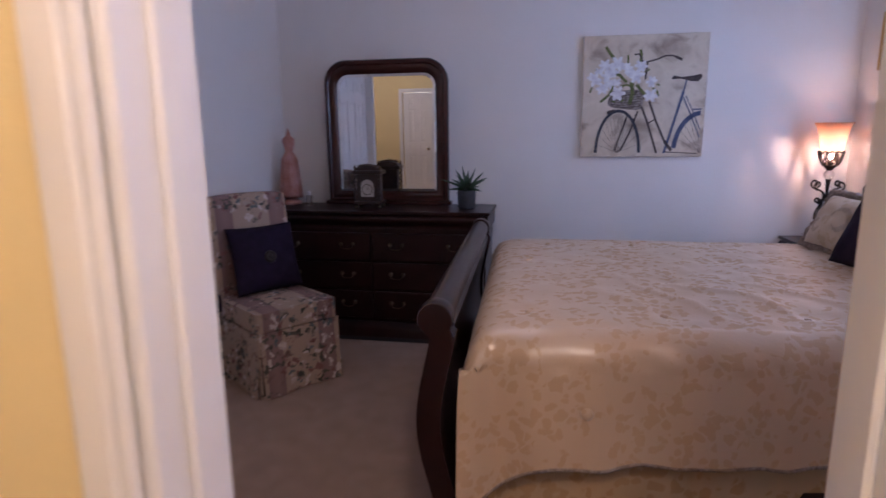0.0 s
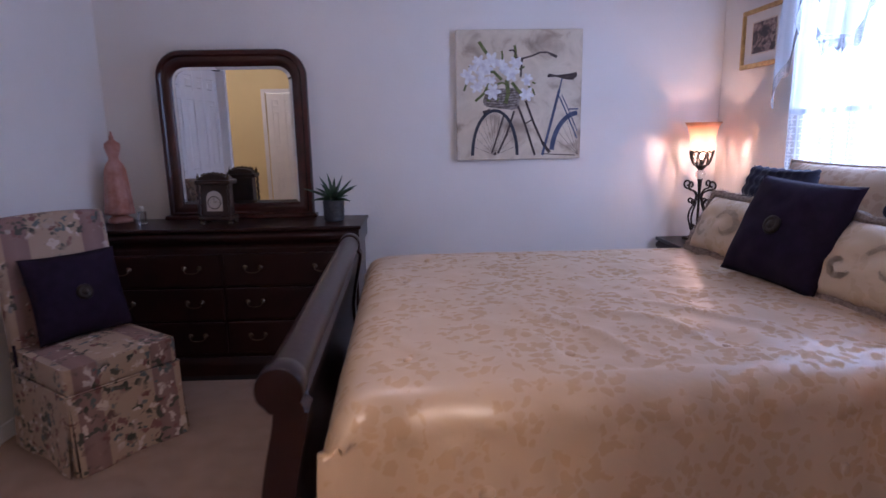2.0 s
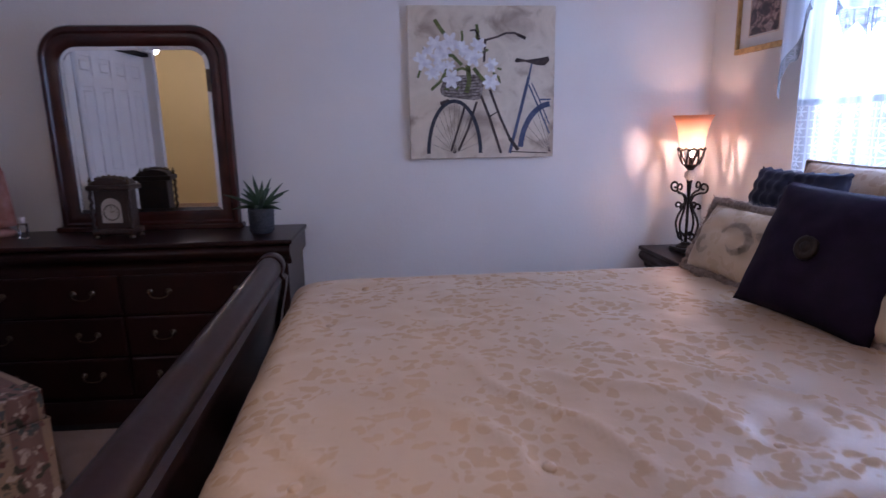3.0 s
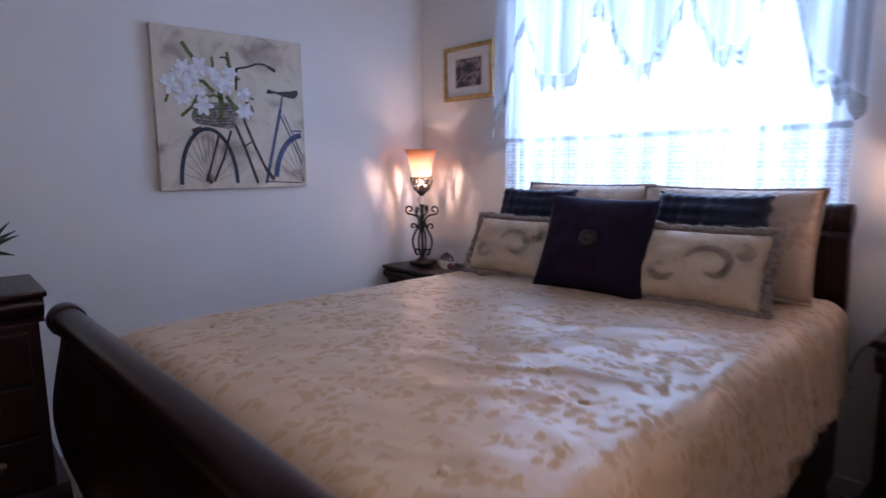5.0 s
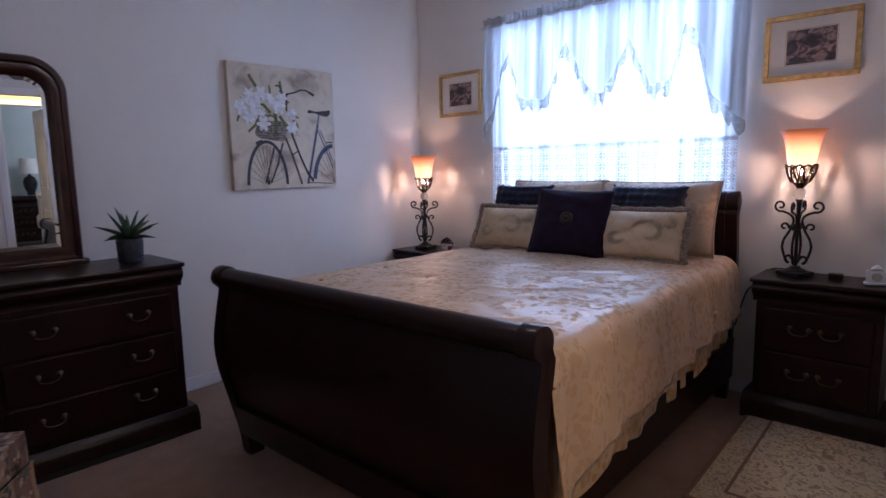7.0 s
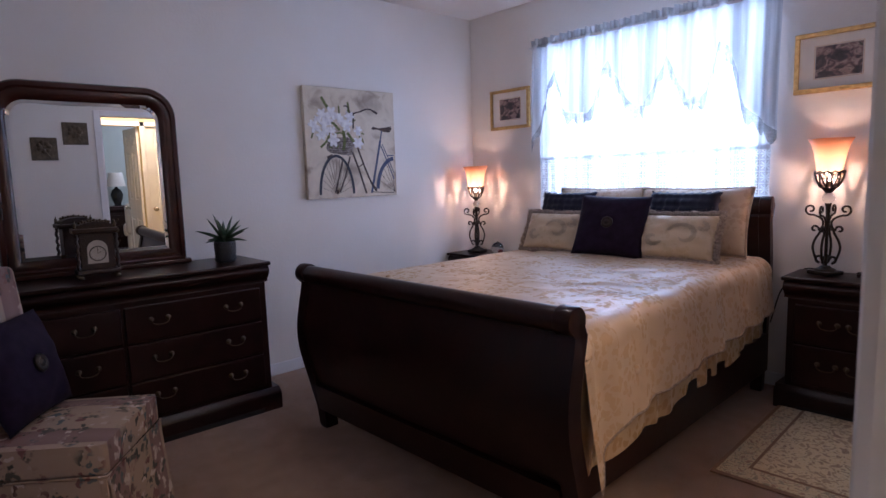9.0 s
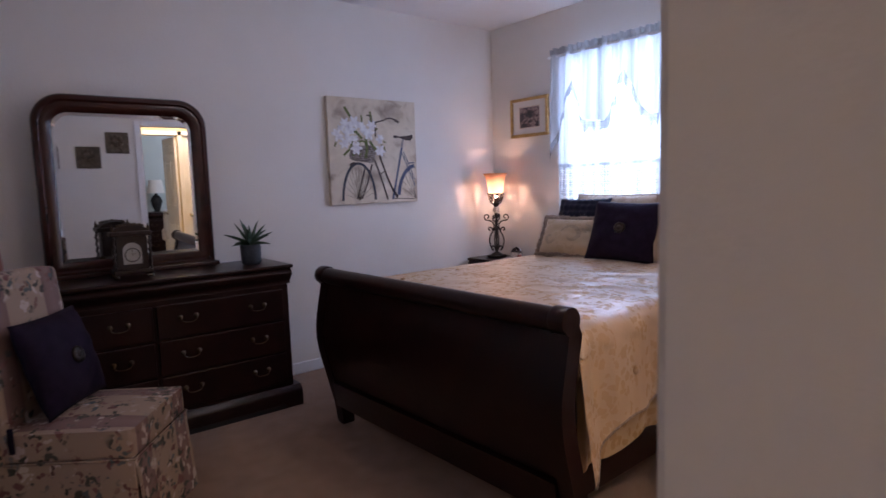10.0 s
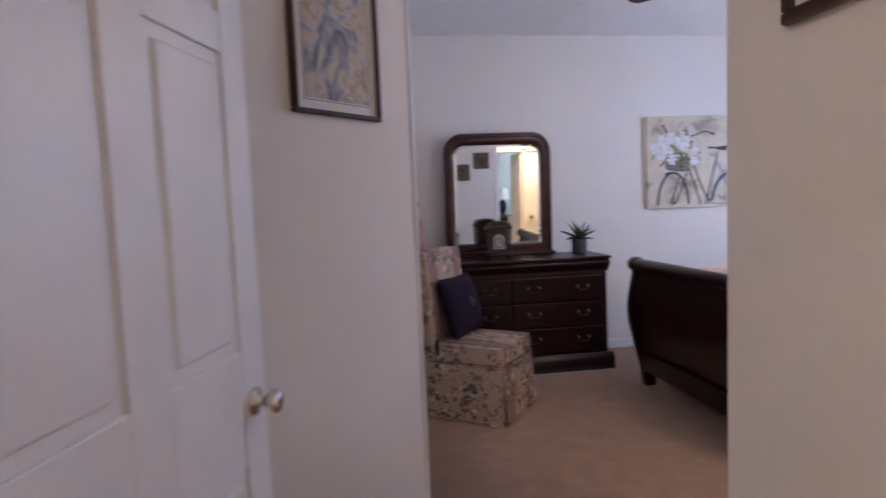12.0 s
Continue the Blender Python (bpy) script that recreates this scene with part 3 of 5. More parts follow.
def cloth_point(u, v):
    """u along the bed, v across: hem, side, rounded edge, top and down again."""
    x = 0.075 + u * 2.10
    lift = min(1, max(0, (min(v, 1 - v) - 0.10) / 0.12))
    x += 0.020 * lift * lift * (1 - u) ** 6
    near = v < 0.5
    w = v if near else 1 - v
    sgn = -1 if near else 1
    hem = hem_z(x, near)
    side = CTOP - CR - hem
    arc = CR * math.pi / 2
    s = w * 2 * (side + arc + HALF)
    droop = 0.07 * math.exp(-u / 0.012) + 0.03 * math.exp(-u / 0.04) + 0.012 * max(0, (x - 1.7))
    if s < side:
        f = 1 - s / side
        amp = 0.010 + 0.012 * f ** 0.8
        flare = 0.030 * f
        y = HALF + CR + flare + amp * (math.sin(x * 17 + 1.7 * math.sin(x * 4.3)) * 0.55 + 0.14 * math.sin(x * 37 + 2.0 + 1.5 * math.sin(x * 6.1)) + 0.10 * (1 - f) * math.sin(x * 71)) + 0.010 * noise.noise(Vector((x * 7, s * 3, 1 + sgn))) + 0.004 * noise.noise(Vector((x * 19, s * 7, 5)))
        if near and x < 0.22:
            y += 0.05 * (1 - x / 0.22) * f
        return (x, sgn * y, hem + s - 0.002 * f * math.sin(x * 40))
    if s < side + arc:
        a = (s - side) / CR
        amp = 0.015 * (math.sin(x * 17 + 1.7 * math.sin(x * 4.3)) * 0.5 + 0.45 * math.sin(x * 37 + 2.0 + 1.5 * math.sin(x * 6.1)))
        return (x, sgn * (HALF + CR * math.cos(a) + amp * (1 - a / 1.6)), CTOP - CR + CR * math.sin(a) - droop + 0.004 * noise.noise(Vector((x * 5, a, sgn))))
    y = sgn * (HALF - (s - side - arc))
    z = CTOP - droop + 0.008 * noise.noise(Vector((x * 2.2, y * 2.2, 3))) + 0.005 * noise.noise(Vector((x * 4 + y * 3, y * 9 - x * 5, 7))) + 0.004 * noise.noise(Vector((x * 13, y * 11, 2)))
    z += 0.014 * (1 - (y / HALF) ** 4)
    # ridges pulled across the cloth from the near side
    rid = math.exp(-((y + 0.42) / 0.22) ** 2) * (0.25 + 0.75 * math.exp(-((x - 0.95) / 0.5) ** 2))
    z += 0.015 * rid * (1 - abs(math.sin(13 * x + 8 * y + 2.2 * noise.noise(Vector((x * 3, y * 3, 0)))))) ** 3
    z += 0.003 * (1 - abs(noise.noise(Vector((x * 3.4 + y * 1.5, y * 2.0 - x, 9))))) ** 6
    for i in range(5):
        for j in range(4):
            bx, by = 0.28 + 0.42 * i + 0.1 * (j % 2), -0.60 + 0.40 * j
            d2 = (x - bx) ** 2 + (y - by) ** 2
            if d2 < 0.05:
                z -= 0.008 * math.exp(-d2 / 0.0012) + 0.007 * math.exp(-d2 / 0.008)
    return (x, y, z)


comf = thing("comforter", BED, "champagne satin damask comforter spread over the bed", "comforter")


def tapered(u, v):
    x, y, z = cloth_point(u, v)
    return (x, y * (1 - 0.07 * u), z)


bm = grid(190, 170, tapered)
part("cloth", bm, SATIN, comf, "", True)
for near in (True, False):
    cord = [tapered(k / 160, 0.0 if near else 1.0) for k in range(161)]
    part("hem_cord", tube([(x, y, z - 0.002) for x, y, z in cord], 0.0055, 6), FRINGE, comf, "twisted cord along the hem", True)
for bx, by in ((0.28, -0.60), (0.70, -0.60), (1.12, -0.60), (0.38, -0.20), (0.80, -0.20), (1.22, -0.20), (0.28, 0.20), (0.70, 0.20), (1.12, 0.20), (0.38, 0.60), (0.80, 0.60)):
    part("tuft_button", lathe([(0, 0.010), (0.010, 0.007), (0.014, 0.0), (0.012, -0.004)], 12, m=pose(bx, by, CTOP - 0.004)), SATIN, comf, "", True)
for bx in (0.45, 0.88, 1.30, 1.70):
    part("tuft_button", lathe([(0, 0.012), (0.014, 0.009), (0.020, 0.0), (0.017, -0.006)], 14, m=pose(bx, -(HALF + CR) * (1 - 0.07 * bx / 2.1) - 0.016, 0.60, 90)), SATIN, comf, "covered tuft button", True)
skirt = thing("bed_skirt", BED, "gathered champagne satin bed skirt below the comforter", "bed skirt")
for sgn in (-1, 1):
    part("skirt_panel", grid(260, 8, lambda u, v: (0.12 + u * 2.05, (1 - 0.07 * u) * sgn * (0.790 + 0.010 + (0.003 + 0.007 * (1 - v)) * math.sin(u * 52 + 2.5 * math.sin(u * 21))), 0.265 + 0.08 * u * (1 - v) + 0.005 * math.sin(u * 33) * (1 - v) + v * 0.44)), damask("skirt_satin" if sgn < 0 else "skirt_satin_far", (0.46, 0.31, 0.165), (0.43, 0.285, 0.15), 7), skirt, "", True)


def cushion(w, h, t, puff=2.6, n=22, pinch=0.05, wob=0.0, seed=0):
    """A stuffed cushion standing in the yz plane, its face towards -x."""
    bm = bmesh.new()
    sides = []
    for sx in (-1, 1):
        rows = []
        for i in range(n + 1):
            row = []
            for j in range(n + 1):
                u, v = -1 + 2 * i / n, -1 + 2 * j / n
                k = max(0.0, (1 - abs(u) ** puff) * (1 - abs(v) ** puff)) ** 0.55
                y = u * w / 2 * (1 - pinch * (1 - v * v))
                z = v * h / 2 * (1 - pinch * (1 - u * u))
                edge = i in (0, n) or j in (0, n)
                x = 0 if edge else sx * t / 2 * k * (1 + wob * noise.noise(Vector((u * 2.5 + seed, v * 2.5, sx))))
                row.append((x, y, z))
            rows.append(row)
        sides.append(rows)
    vs = {}
    for s, rows in enumerate(sides):
        for i in range(n + 1):
            for j in range(n + 1):
                edge = i in (0, n) or j in (0, n)
                key = (0 if edge else s, i, j)
                if key not in vs:
                    vs[key] = bm.verts.new(rows[i][j])
        for i in range(n):
            for j in range(n):
                q = [vs[(0 if (a in (0, n) or b in (0, n)) else s, a, b)] for a, b in ((i, j), (i + 1, j), (i + 1, j + 1), (i, j + 1))]
                bm.faces.new(q if s else q[::-1])
    return bm


def rim(w, h, pinch=0.05, n=26):
    pts = []
    for a in range(n):
        pts.append((-1 + 2 * a / n, -1))
    for a in range(n):
        pts.append((1, -1 + 2 * a / n))
    for a in range(n):
        pts.append((1 - 2 * a / n, 1))
    for a in range(n):
        pts.append((-1, 1 - 2 * a / n))
    return [(0.0, u * w / 2 * (1 - pinch * (1 - v * v)), v * h / 2 * (1 - pinch * (1 - u * u))) for u, v in pts]


def pillow(name, x, y, z, w, h, t, lean, yaw, mat, label, fringe=False, button=False, ruche=False, piping=False, spin=0, seed=0):
    m = pose(x, y, z, 0, 0, yaw) @ pose(0, 0, 0, 0, lean, 0) @ pose(0, 0, 0, spin, 0, 0) @ pose(0, 0, h / 2)
    p = thing(name, m, label, "pillow", "pillows on the bed")
    bm = cushion(w, h, t, wob=0.25, seed=seed, n=30 if ruche else 22)
    if ruche:
        for v in bm.verts:
            g = abs(math.sin(v.co.y * 62)) ** 0.6 * abs(math.sin(v.co.z * 62)) ** 0.6
            v.co.x += (1 if v.co.x > 0 else -1) * (0.016 * g) if abs(v.co.x) > 1e-4 else 0
            if abs(v.co.x) < 1e-4:
                v.co.z += 0.006 * math.sin(v.co.y * 120)
                v.co.y += 0.006 * math.sin(v.co.z * 120)
    part("cover", bm, mat, p, "", True)
    if fringe:
        r = rim(w + 0.02, h + 0.02)
        bm = bmesh.new()
        rnd = random.Random(seed)
        ring = []
        for i, q in enumerate(r):
            ring.append((q[0] + rnd.uniform(-.004, .004), q[1] + rnd.uniform(-.004, .004), q[2] + rnd.uniform(-.004, .004)))
        tube(ring, [0.017 + rnd.uniform(-.004, .005) for _ in ring], 7, bm, True)
        for i in range(900):
            q = Vector(r[i * len(r) // 900])
            d = Vector((rnd.uniform(-0.7, 0.7), q.y / w + rnd.uniform(-0.4, 0.4), q.z / h + rnd.uniform(-0.4, 0.4))).normalized()
            a = q + d * 0.006
            e = a + d * rnd.uniform(0.018, 0.032)
            o = d.orthogonal().normalized() * 0.003
            vs = [bm.verts.new(c) for c in (a + o, a - o, e)]
            bm.faces.new(vs)
        part("fringe", bm, FRINGE, p, "looped taupe fringe")
        skin = [v.co.copy() for v in p.children[0].data.vertices if v.co.x < 1e-4]

        def on_skin(y, z):
            near = sorted(skin, key=lambda c: (c.y - y) ** 2 + (c.z - z) ** 2)[:4]
            wts = [1 / (1e-5 + (c.y - y) ** 2 + (c.z - z) ** 2) for c in near]
            return (sum(c.x * k for c, k in zip(near, wts)) / sum(wts) - 0.0012, y, z)

        for cy, cz, r0, a0, a1 in ((-0.06, -0.01, 0.095, 20, 330), (0.11, -0.03, 0.05, 200, 520), (-0.15, 0.05, 0.035, 90, 380)):
            bm = bmesh.new()
            rows = []
            for k in range(30):
                t = k / 29
                a, rr = radians(a0 + (a1 - a0) * t), r0 * (1 - 0.78 * t)
                wd = 0.014 * math.sin(math.pi * min(1, 0.12 + 0.88 * t)) + 0.002 + 0.002 * math.sin(k * 2.1)
                rows.append([bm.verts.new(on_skin(cy + (rr + q) * math.cos(a), cz + (rr + q) * 0.85 * math.sin(a))) for q in (-wd, 0, wd)])
            for u, v in zip(rows, rows[1:]):
                for j in (0, 1):
                    bm.faces.new((u[j], u[j + 1], v[j + 1], v[j]))
            bmesh.ops.solidify(bm, geom=bm.faces[:], thickness=0.0008)
            part("woven_scroll", bm, SCROLL, p, "taupe woven scroll")
    if piping:
        part("piping", tube(rim(w, h), 0.006, 6, None, True), mat, p, "corded piping", True)
    if button:
        bm = lathe([(0, 0.012), (0.014, 0.012), (0.017, 0.007), (0.021, 0.011), (0.034, 0.008), (0.037, 0.0), (0.03, -0.004)], 20, m=pose(-t / 2 - 0.002, 0, 0, 0, -90))
        part("button", bm, IRON, p, "round dark metal ornament", True)
    return p


pillow("pillow_sham", 1.78, 2.35, 0.84, 0.70, 0.42, 0.17, 16, 1, SHAM, "beige damask pillow sham leaning on the headboard", piping=True, seed=1)
pillow("pillow_sham", 1.82, 3.02, 0.84, 0.70, 0.42, 0.17, 14, 1, SHAM, "beige damask pillow sham behind the navy cushion", piping=True, seed=2)
pillow("ruched_pillow", 1.66, 3.19, 0.84, 0.43, 0.40, 0.13, 16, 4, NAVY, "navy ruched satin cushion", ruche=True, seed=3)
pillow("ruched_pillow", 1.66, 2.36, 0.84, 0.45, 0.40, 0.13, 16, -3, NAVY, "navy ruched satin cushion", ruche=True, seed=4)
pillow("fringed_pillow", 1.45, 3.15, 0.845, 0.44, 0.27, 0.13, 26, 3, CREAM, "cream scroll-patterned cushion with taupe fringe", fringe=True, seed=5)
pillow("fringed_pillow", 1.47, 2.29, 0.845, 0.47, 0.28, 0.13, 26, 6, CREAM, "cream scroll-patterned cushion with taupe fringe", fringe=True, seed=6)
pillow("purple_pillow", 1.38, 2.67, 0.845, 0.45, 0.40, 0.14, 24, 11, PURPLE, "aubergine purple square cushion with a metal ornament", button=True, spin=2, seed=7)

# ---- chests of drawers ----


def swing_handle(parent, x, y, z, w=0.085):
    """A bail handle: two rosettes and a drooping bar."""
    bm = bmesh.new()
    for sx in (-1, 1):
        lathe([(0, 0.012), (0.006, 0.011), (0.009, 0.006), (0.014, 0.004), (0.015, 0.0)], 12, bm, pose(x + sx * w / 2, y, z, 90))
    pts = [(x + w / 2 * math.cos(a), y - 0.014, z - 0.030 * math.sin(a) ** 0.6 if 0 < a < math.pi else z) for a in [math.pi * k / 14 for k in range(15)]]
    tube(pts, 0.0032, 7, bm)
    return part("handle", bm, BRASS, parent, "aged brass bail handle", True)


def chest(name, m, w, d, h, cols, rows, label, handles, group="", mat=WOOD):
    """A chest in the scrolled style: origin at the floor, centre, front at y = -d/2."""
    c = thing(name, m, label, "dresser" if w > 1 else "nightstand", group)
    f = -d / 2
    zt, zb = h - 0.022, 0.13
    part("body", box(-w / 2 + 0.03, f + 0.03, zb, w / 2 - 0.03, d / 2, h - 0.12, 0.004), mat, c)
    part("top", box(-w / 2, f - 0.005, zt, w / 2, d / 2, h, 0.006), mat, c)
    ov = [(f + 0.032, 0), (f + 0.03, 0.02), (f + 0.002, 0.05), (f - 0.004, 0.072), (f + 0.008, 0.09), (f + 0.014, 0.098), (d / 2, 0.098), (d / 2, 0)]
    part("ogee_frieze", prism([(a, h - 0.121 + b) for a, b in smooth_line(ov[:6], 4) + ov[6:]], -w / 2 + 0.012, w / 2 - 0.012, axes="yz"), mat, c, "", 40)
    base = [(f - 0.004, 0.0), (f - 0.006, 0.085), (f + 0.004, 0.105), (f + 0.026, 0.129), (d / 2, 0.129), (d / 2, 0.0)]
    bm = prism(base, -w / 2 - 0.014, w / 2 + 0.014, axes="yz")
    part("base_moulding", bm, mat, c, "", 40)
    # black strip laid on the base as painted shade along the floor
    part("plinth_shadow_gap", box(-w / 2 + 0.10, f - 0.0075, 0.0, w / 2 - 0.10, f - 0.0055, 0.028), BLACK, c)
    x0, x1, z0, z1 = -w / 2 + 0.06, w / 2 - 0.06, zb + 0.02, h - 0.145
    cw, rh = (x1 - x0) / cols, (z1 - z0) / rows
    for i in range(cols):
        for j in range(rows):
            a, b = x0 + i * cw + 0.008, z0 + j * rh + 0.006
            dr = part("drawer", box(a, f + 0.016, b, a + cw - 0.016, f + 0.05, b + rh - 0.012, 0.006), mat, c)
            mid = b + rh * 0.55
            for hx in ((a + 0.165, a + cw - 0.016 - 0.165) if handles == 2 else (a + cw / 2 - 0.008,)):
                swing_handle(dr, hx, f + 0.016, mid, 0.085 if handles == 2 else 0.1)
    return c


DRESS = pose(-0.98, 4.19, 0, 0, 0, -1.3)
chest("dresser", DRESS, 1.60, 0.47, 0.90, 2, 3, "dark cherry dresser with six drawers and brass handles", 2)
chest("nightstand", pose(1.94, 4.215, 0, 0, 0, -90), 0.54, 0.38, 0.695, 1, 2, "dark cherry nightstand with two drawers beside the bed", 2, "nightstands")
chest("nightstand", pose(1.966, 1.52, 0, 0, 0, -90), 0.60, 0.33, 0.752, 1, 2, "dark cherry nightstand with two drawers and a lamp", 2, "nightstands")

# dresser mirror
mir = thing("dresser_mirror", DRESS @ pose(0.012, 0.202, 0.902, 0.7, 0, 0), "cherry framed dresser mirror with rounded upper corners", "mirror")


def arch(w, z0, z1, r, n=10):
    pts = [(-w / 2, z0), (w / 2, z0)]
    for k in range(n + 1):
        a = radians(90 * k / n)
        pts.append((w / 2 - r + r * math.cos(a), z1 - r + r * math.sin(a)))
    for k in range(n + 1):
        a = radians(90 + 90 * k / n)
        pts.append((-w / 2 + r + r * math.cos(a), z1 - r + r * math.sin(a)))
    return pts


def ring_frame(steps):
    """Loft between arches: (outline, y) pairs of equal length, closed into a frame."""
    bm = bmesh.new()
    loops = [[bm.verts.new((x, y, z)) for x, z in o] for o, y in steps]
    n = len(loops[0])
    for a, b in zip(loops, loops[1:] + loops[:1]):
        for i in range(n):
            bm.faces.new((a[i], a[(i + 1) % n], b[(i + 1) % n], b[i]))
    return bm


part("frame", ring_frame([(arch(0.90, 0.0, 1.015, 0.16), 0.02), (arch(0.90, 0.0, 1.015, 0.16), -0.012), (arch(0.885, 0.012, 1.007, 0.155), -0.024), (arch(0.845, 0.035, 0.985, 0.135), -0.027),
                          (arch(0.83, 0.045, 0.975, 0.13), -0.019), (arch(0.80, 0.06, 0.955, 0.115), -0.021), (arch(0.745, 0.078, 0.928, 0.10), -0.012), (arch(0.722, 0.09, 0.918, 0.09), 0.0), (arch(0.722, 0.09, 0.918, 0.09), 0.02)]), FRAMEWOOD, mir, "", 35)
part("glass", prism(arch(0.724, 0.089, 0.919, 0.09), 0.004, 0.012), MIRROR, mir, "silvered glass with a bevelled rim")
part("bevel", ring_frame([(arch(0.7235, 0.0895, 0.9185, 0.09), 0.0036), (arch(0.685, 0.109, 0.899, 0.075), 0.0005), (arch(0.684, 0.1095, 0.8985, 0.0745), 0.0037)]), MIRROR, mir)
part("foot_rail", box(-0.47, -0.045, -0.002, 0.47, 0.025, 0.024, 0.006), FRAMEWOOD, mir)

# mantel clock
clock = thing("mantel_clock", pose(-1.035, 4.15, 0.902, 0, 0, -4), "dark wooden mantel clock with a brass carved crest", "clock")
CLK = material("dark_walnut_carving", (0.020, 0.009, 0.006), 0.4, second=(0.035, 0.016, 0.010), scale=30, bump=0.3, bump_scale=90)
part("base", box(-0.098, -0.062, 0.022, 0.098, 0.062, 0.048, 0.008), CLK, clock)
for sx in (-1, 1):
    for sy in (-1, 1):
        part("foot", lathe([(0, 0), (0.014, 0.002), (0.016, 0.012), (0.009, 0.022), (0, 0.023)], 12, m=pose(sx * 0.082, sy * 0.046, 0)), BRASS, clock, "", True)
part("case", box(-0.078, -0.045, 0.048, 0.078, 0.05, 0.232, 0.004), CLK, clock)
for sx in (-1, 1):
    part("column", tube([(sx * 0.088 + 0.003 * math.cos(k * 1.3), -0.05 + 0.003 * math.sin(k * 1.3), 0.05 + k * 0.0086) for k in range(22)], 0.008, 8), CLK, clock, "twisted column", True)
    part("finial", lathe([(0, 0), (0.010, 0.002), (0.006, 0.010), (0.010, 0.018), (0.004, 0.028), (0.002, 0.040), (0, 0.041)], 10, m=pose(sx * 0.088, -0.04, 0.258)), BRASS, clock, "brass finial", True)
part("cornice", box(-0.102, -0.064, 0.232, 0.102, 0.062, 0.258, 0.007), CLK, clock)
part("crown", prism(smooth_line([(-0.085, 0.258), (-0.078, 0.272), (-0.05, 0.285), (0, 0.292), (0.05, 0.285), (0.078, 0.272), (0.085, 0.258)], 4), -0.045, 0.045), CLK, clock, "", 40)
bm = bmesh.new()
for k in range(11):
    a = (k - 5) * 0.013
    lathe([(0, 0), (0.008, 0.004), (0.006, 0.012 + 0.004 * (k % 2)), (0, 0.016 + 0.004 * (k % 2))], 8, bm, pose(a, -0.03, 0.288 - abs(a) * 0.14))
part("crest", bm, BRASS, clock, "pierced brass crest", True)
DIAL = material("aged_dial_paper", (0.52, 0.47, 0.40), 0.5, second=(0.44, 0.38, 0.31), scale=25)
part("dial_plate", prism([(-0.046, 0.078), (0.046, 0.078), (0.046, 0.15)] + [(0.046 * math.cos(radians(a)), 0.15 + 0.046 * math.sin(radians(a))) for a in range(15, 180, 15)] + [(-0.046, 0.15)], -0.049, -0.0455), DIAL, clock, "cream arched dial")
part("chapter_ring", lathe([(0.034, 0), (0.036, 0.0012), (0.039, 0)], 28, m=pose(0, -0.0495, 0.128, 90)), CLK, clock)
bm = bmesh.new()
for k in range(12):
    a = radians(30 * k)
    tube([(0.027 * math.sin(a), -0.0505, 0.128 + 0.027 * math.cos(a)), (0.032 * math.sin(a), -0.0505, 0.128 + 0.032 * math.cos(a))], 0.0013, 4, bm)
part("numerals", bm, CLK, clock)
for a, l in ((62, 0.020), (2, 0.030)):
    part("pointer", tube([(0, -0.0515, 0.128), (l * math.sin(radians(a)), -0.0515, 0.128 + l * math.cos(radians(a)))], 0.0011, 5), CLK, clock)

# potted succulent
plant = thing("potted_succulent", pose(-0.36, 4.155, 0.902), "green spiky succulent in a dark woven pot", "plant")
POT = material("black_woven_pot", (0.018, 0.02, 0.026), 0.45, second=(0.035, 0.038, 0.046), scale=40, bump=0.3, bump_scale=60)
part("pot", lathe([(0, 0.0), (0.052, 0.0), (0.056, 0.01), (0.062, 0.118), (0.060, 0.122), (0.055, 0.118), (0.054, 0.105), (0, 0.103)], 28), POT, plant, "", 40)
bm = bmesh.new()
for r in range(6):
    for k in range(20):
        a = 2 * math.pi * (k + 0.5 * (r % 2)) / 20
        rad = 0.0565 + 0.005 * (0.02 + r * 0.018) / 0.12
        box(-0.006, -0.002, -0.0055, 0.006, 0.002, 0.0055, bm=bm)
        bmesh.ops.transform(bm, matrix=pose(rad * math.cos(a), rad * math.sin(a), 0.016 + r * 0.018, 0, 0, math.degrees(a) + 90), verts=bm.verts[-8:])
part("weave", bm, POT, plant, "raised woven squares")
LEAF = material("succulent_leaf", (0.020, 0.048, 0.022), 0.5, second=(0.045, 0.085, 0.040), scale=18)


def leaf(length, width, bend):
    bm = bmesh.new()
    rows = []
    n = 8
    for i in range(n + 1):
        t = i / n
        w = width * (0.55 + 0.9 * t - 1.45 * t * t) if t < 1 else 0.0005
        x = length * t
        z = bend * t * t + 0.004 * math.sin(t * 3)
        rows.append([bm.verts.new((x, -w, z + 0.35 * w)), bm.verts.new((x, 0, z - 0.2 * w)), bm.verts.new((x, w, z + 0.35 * w)), bm.verts.new((x, 0, z - 0.9 * w - 0.001))])
    for a, b in zip(rows, rows[1:]):
        for k in range(4):
            bm.faces.new((a[k], a[(k + 1) % 4], b[(k + 1) % 4], b[k]))
    bm.faces.new(rows[0])
    return bm


rnd = random.Random(5)
for ring, (count, tilt, ln) in enumerate(((3, 74, 0.165), (5, 54, 0.165), (7, 30, 0.165), (5, 10, 0.14))):
    for k in range(count):
        part("leaf", leaf(ln * rnd.uniform(0.85, 1.12), 0.0185, -0.02 if tilt < 40 else -0.006), LEAF, plant, "", 50, pose(0, 0, 0.112 + 0.006 * ring, 0, -tilt + rnd.uniform(-6, 6), 360 * k / count + 17 * ring + rnd.uniform(-8, 8)))

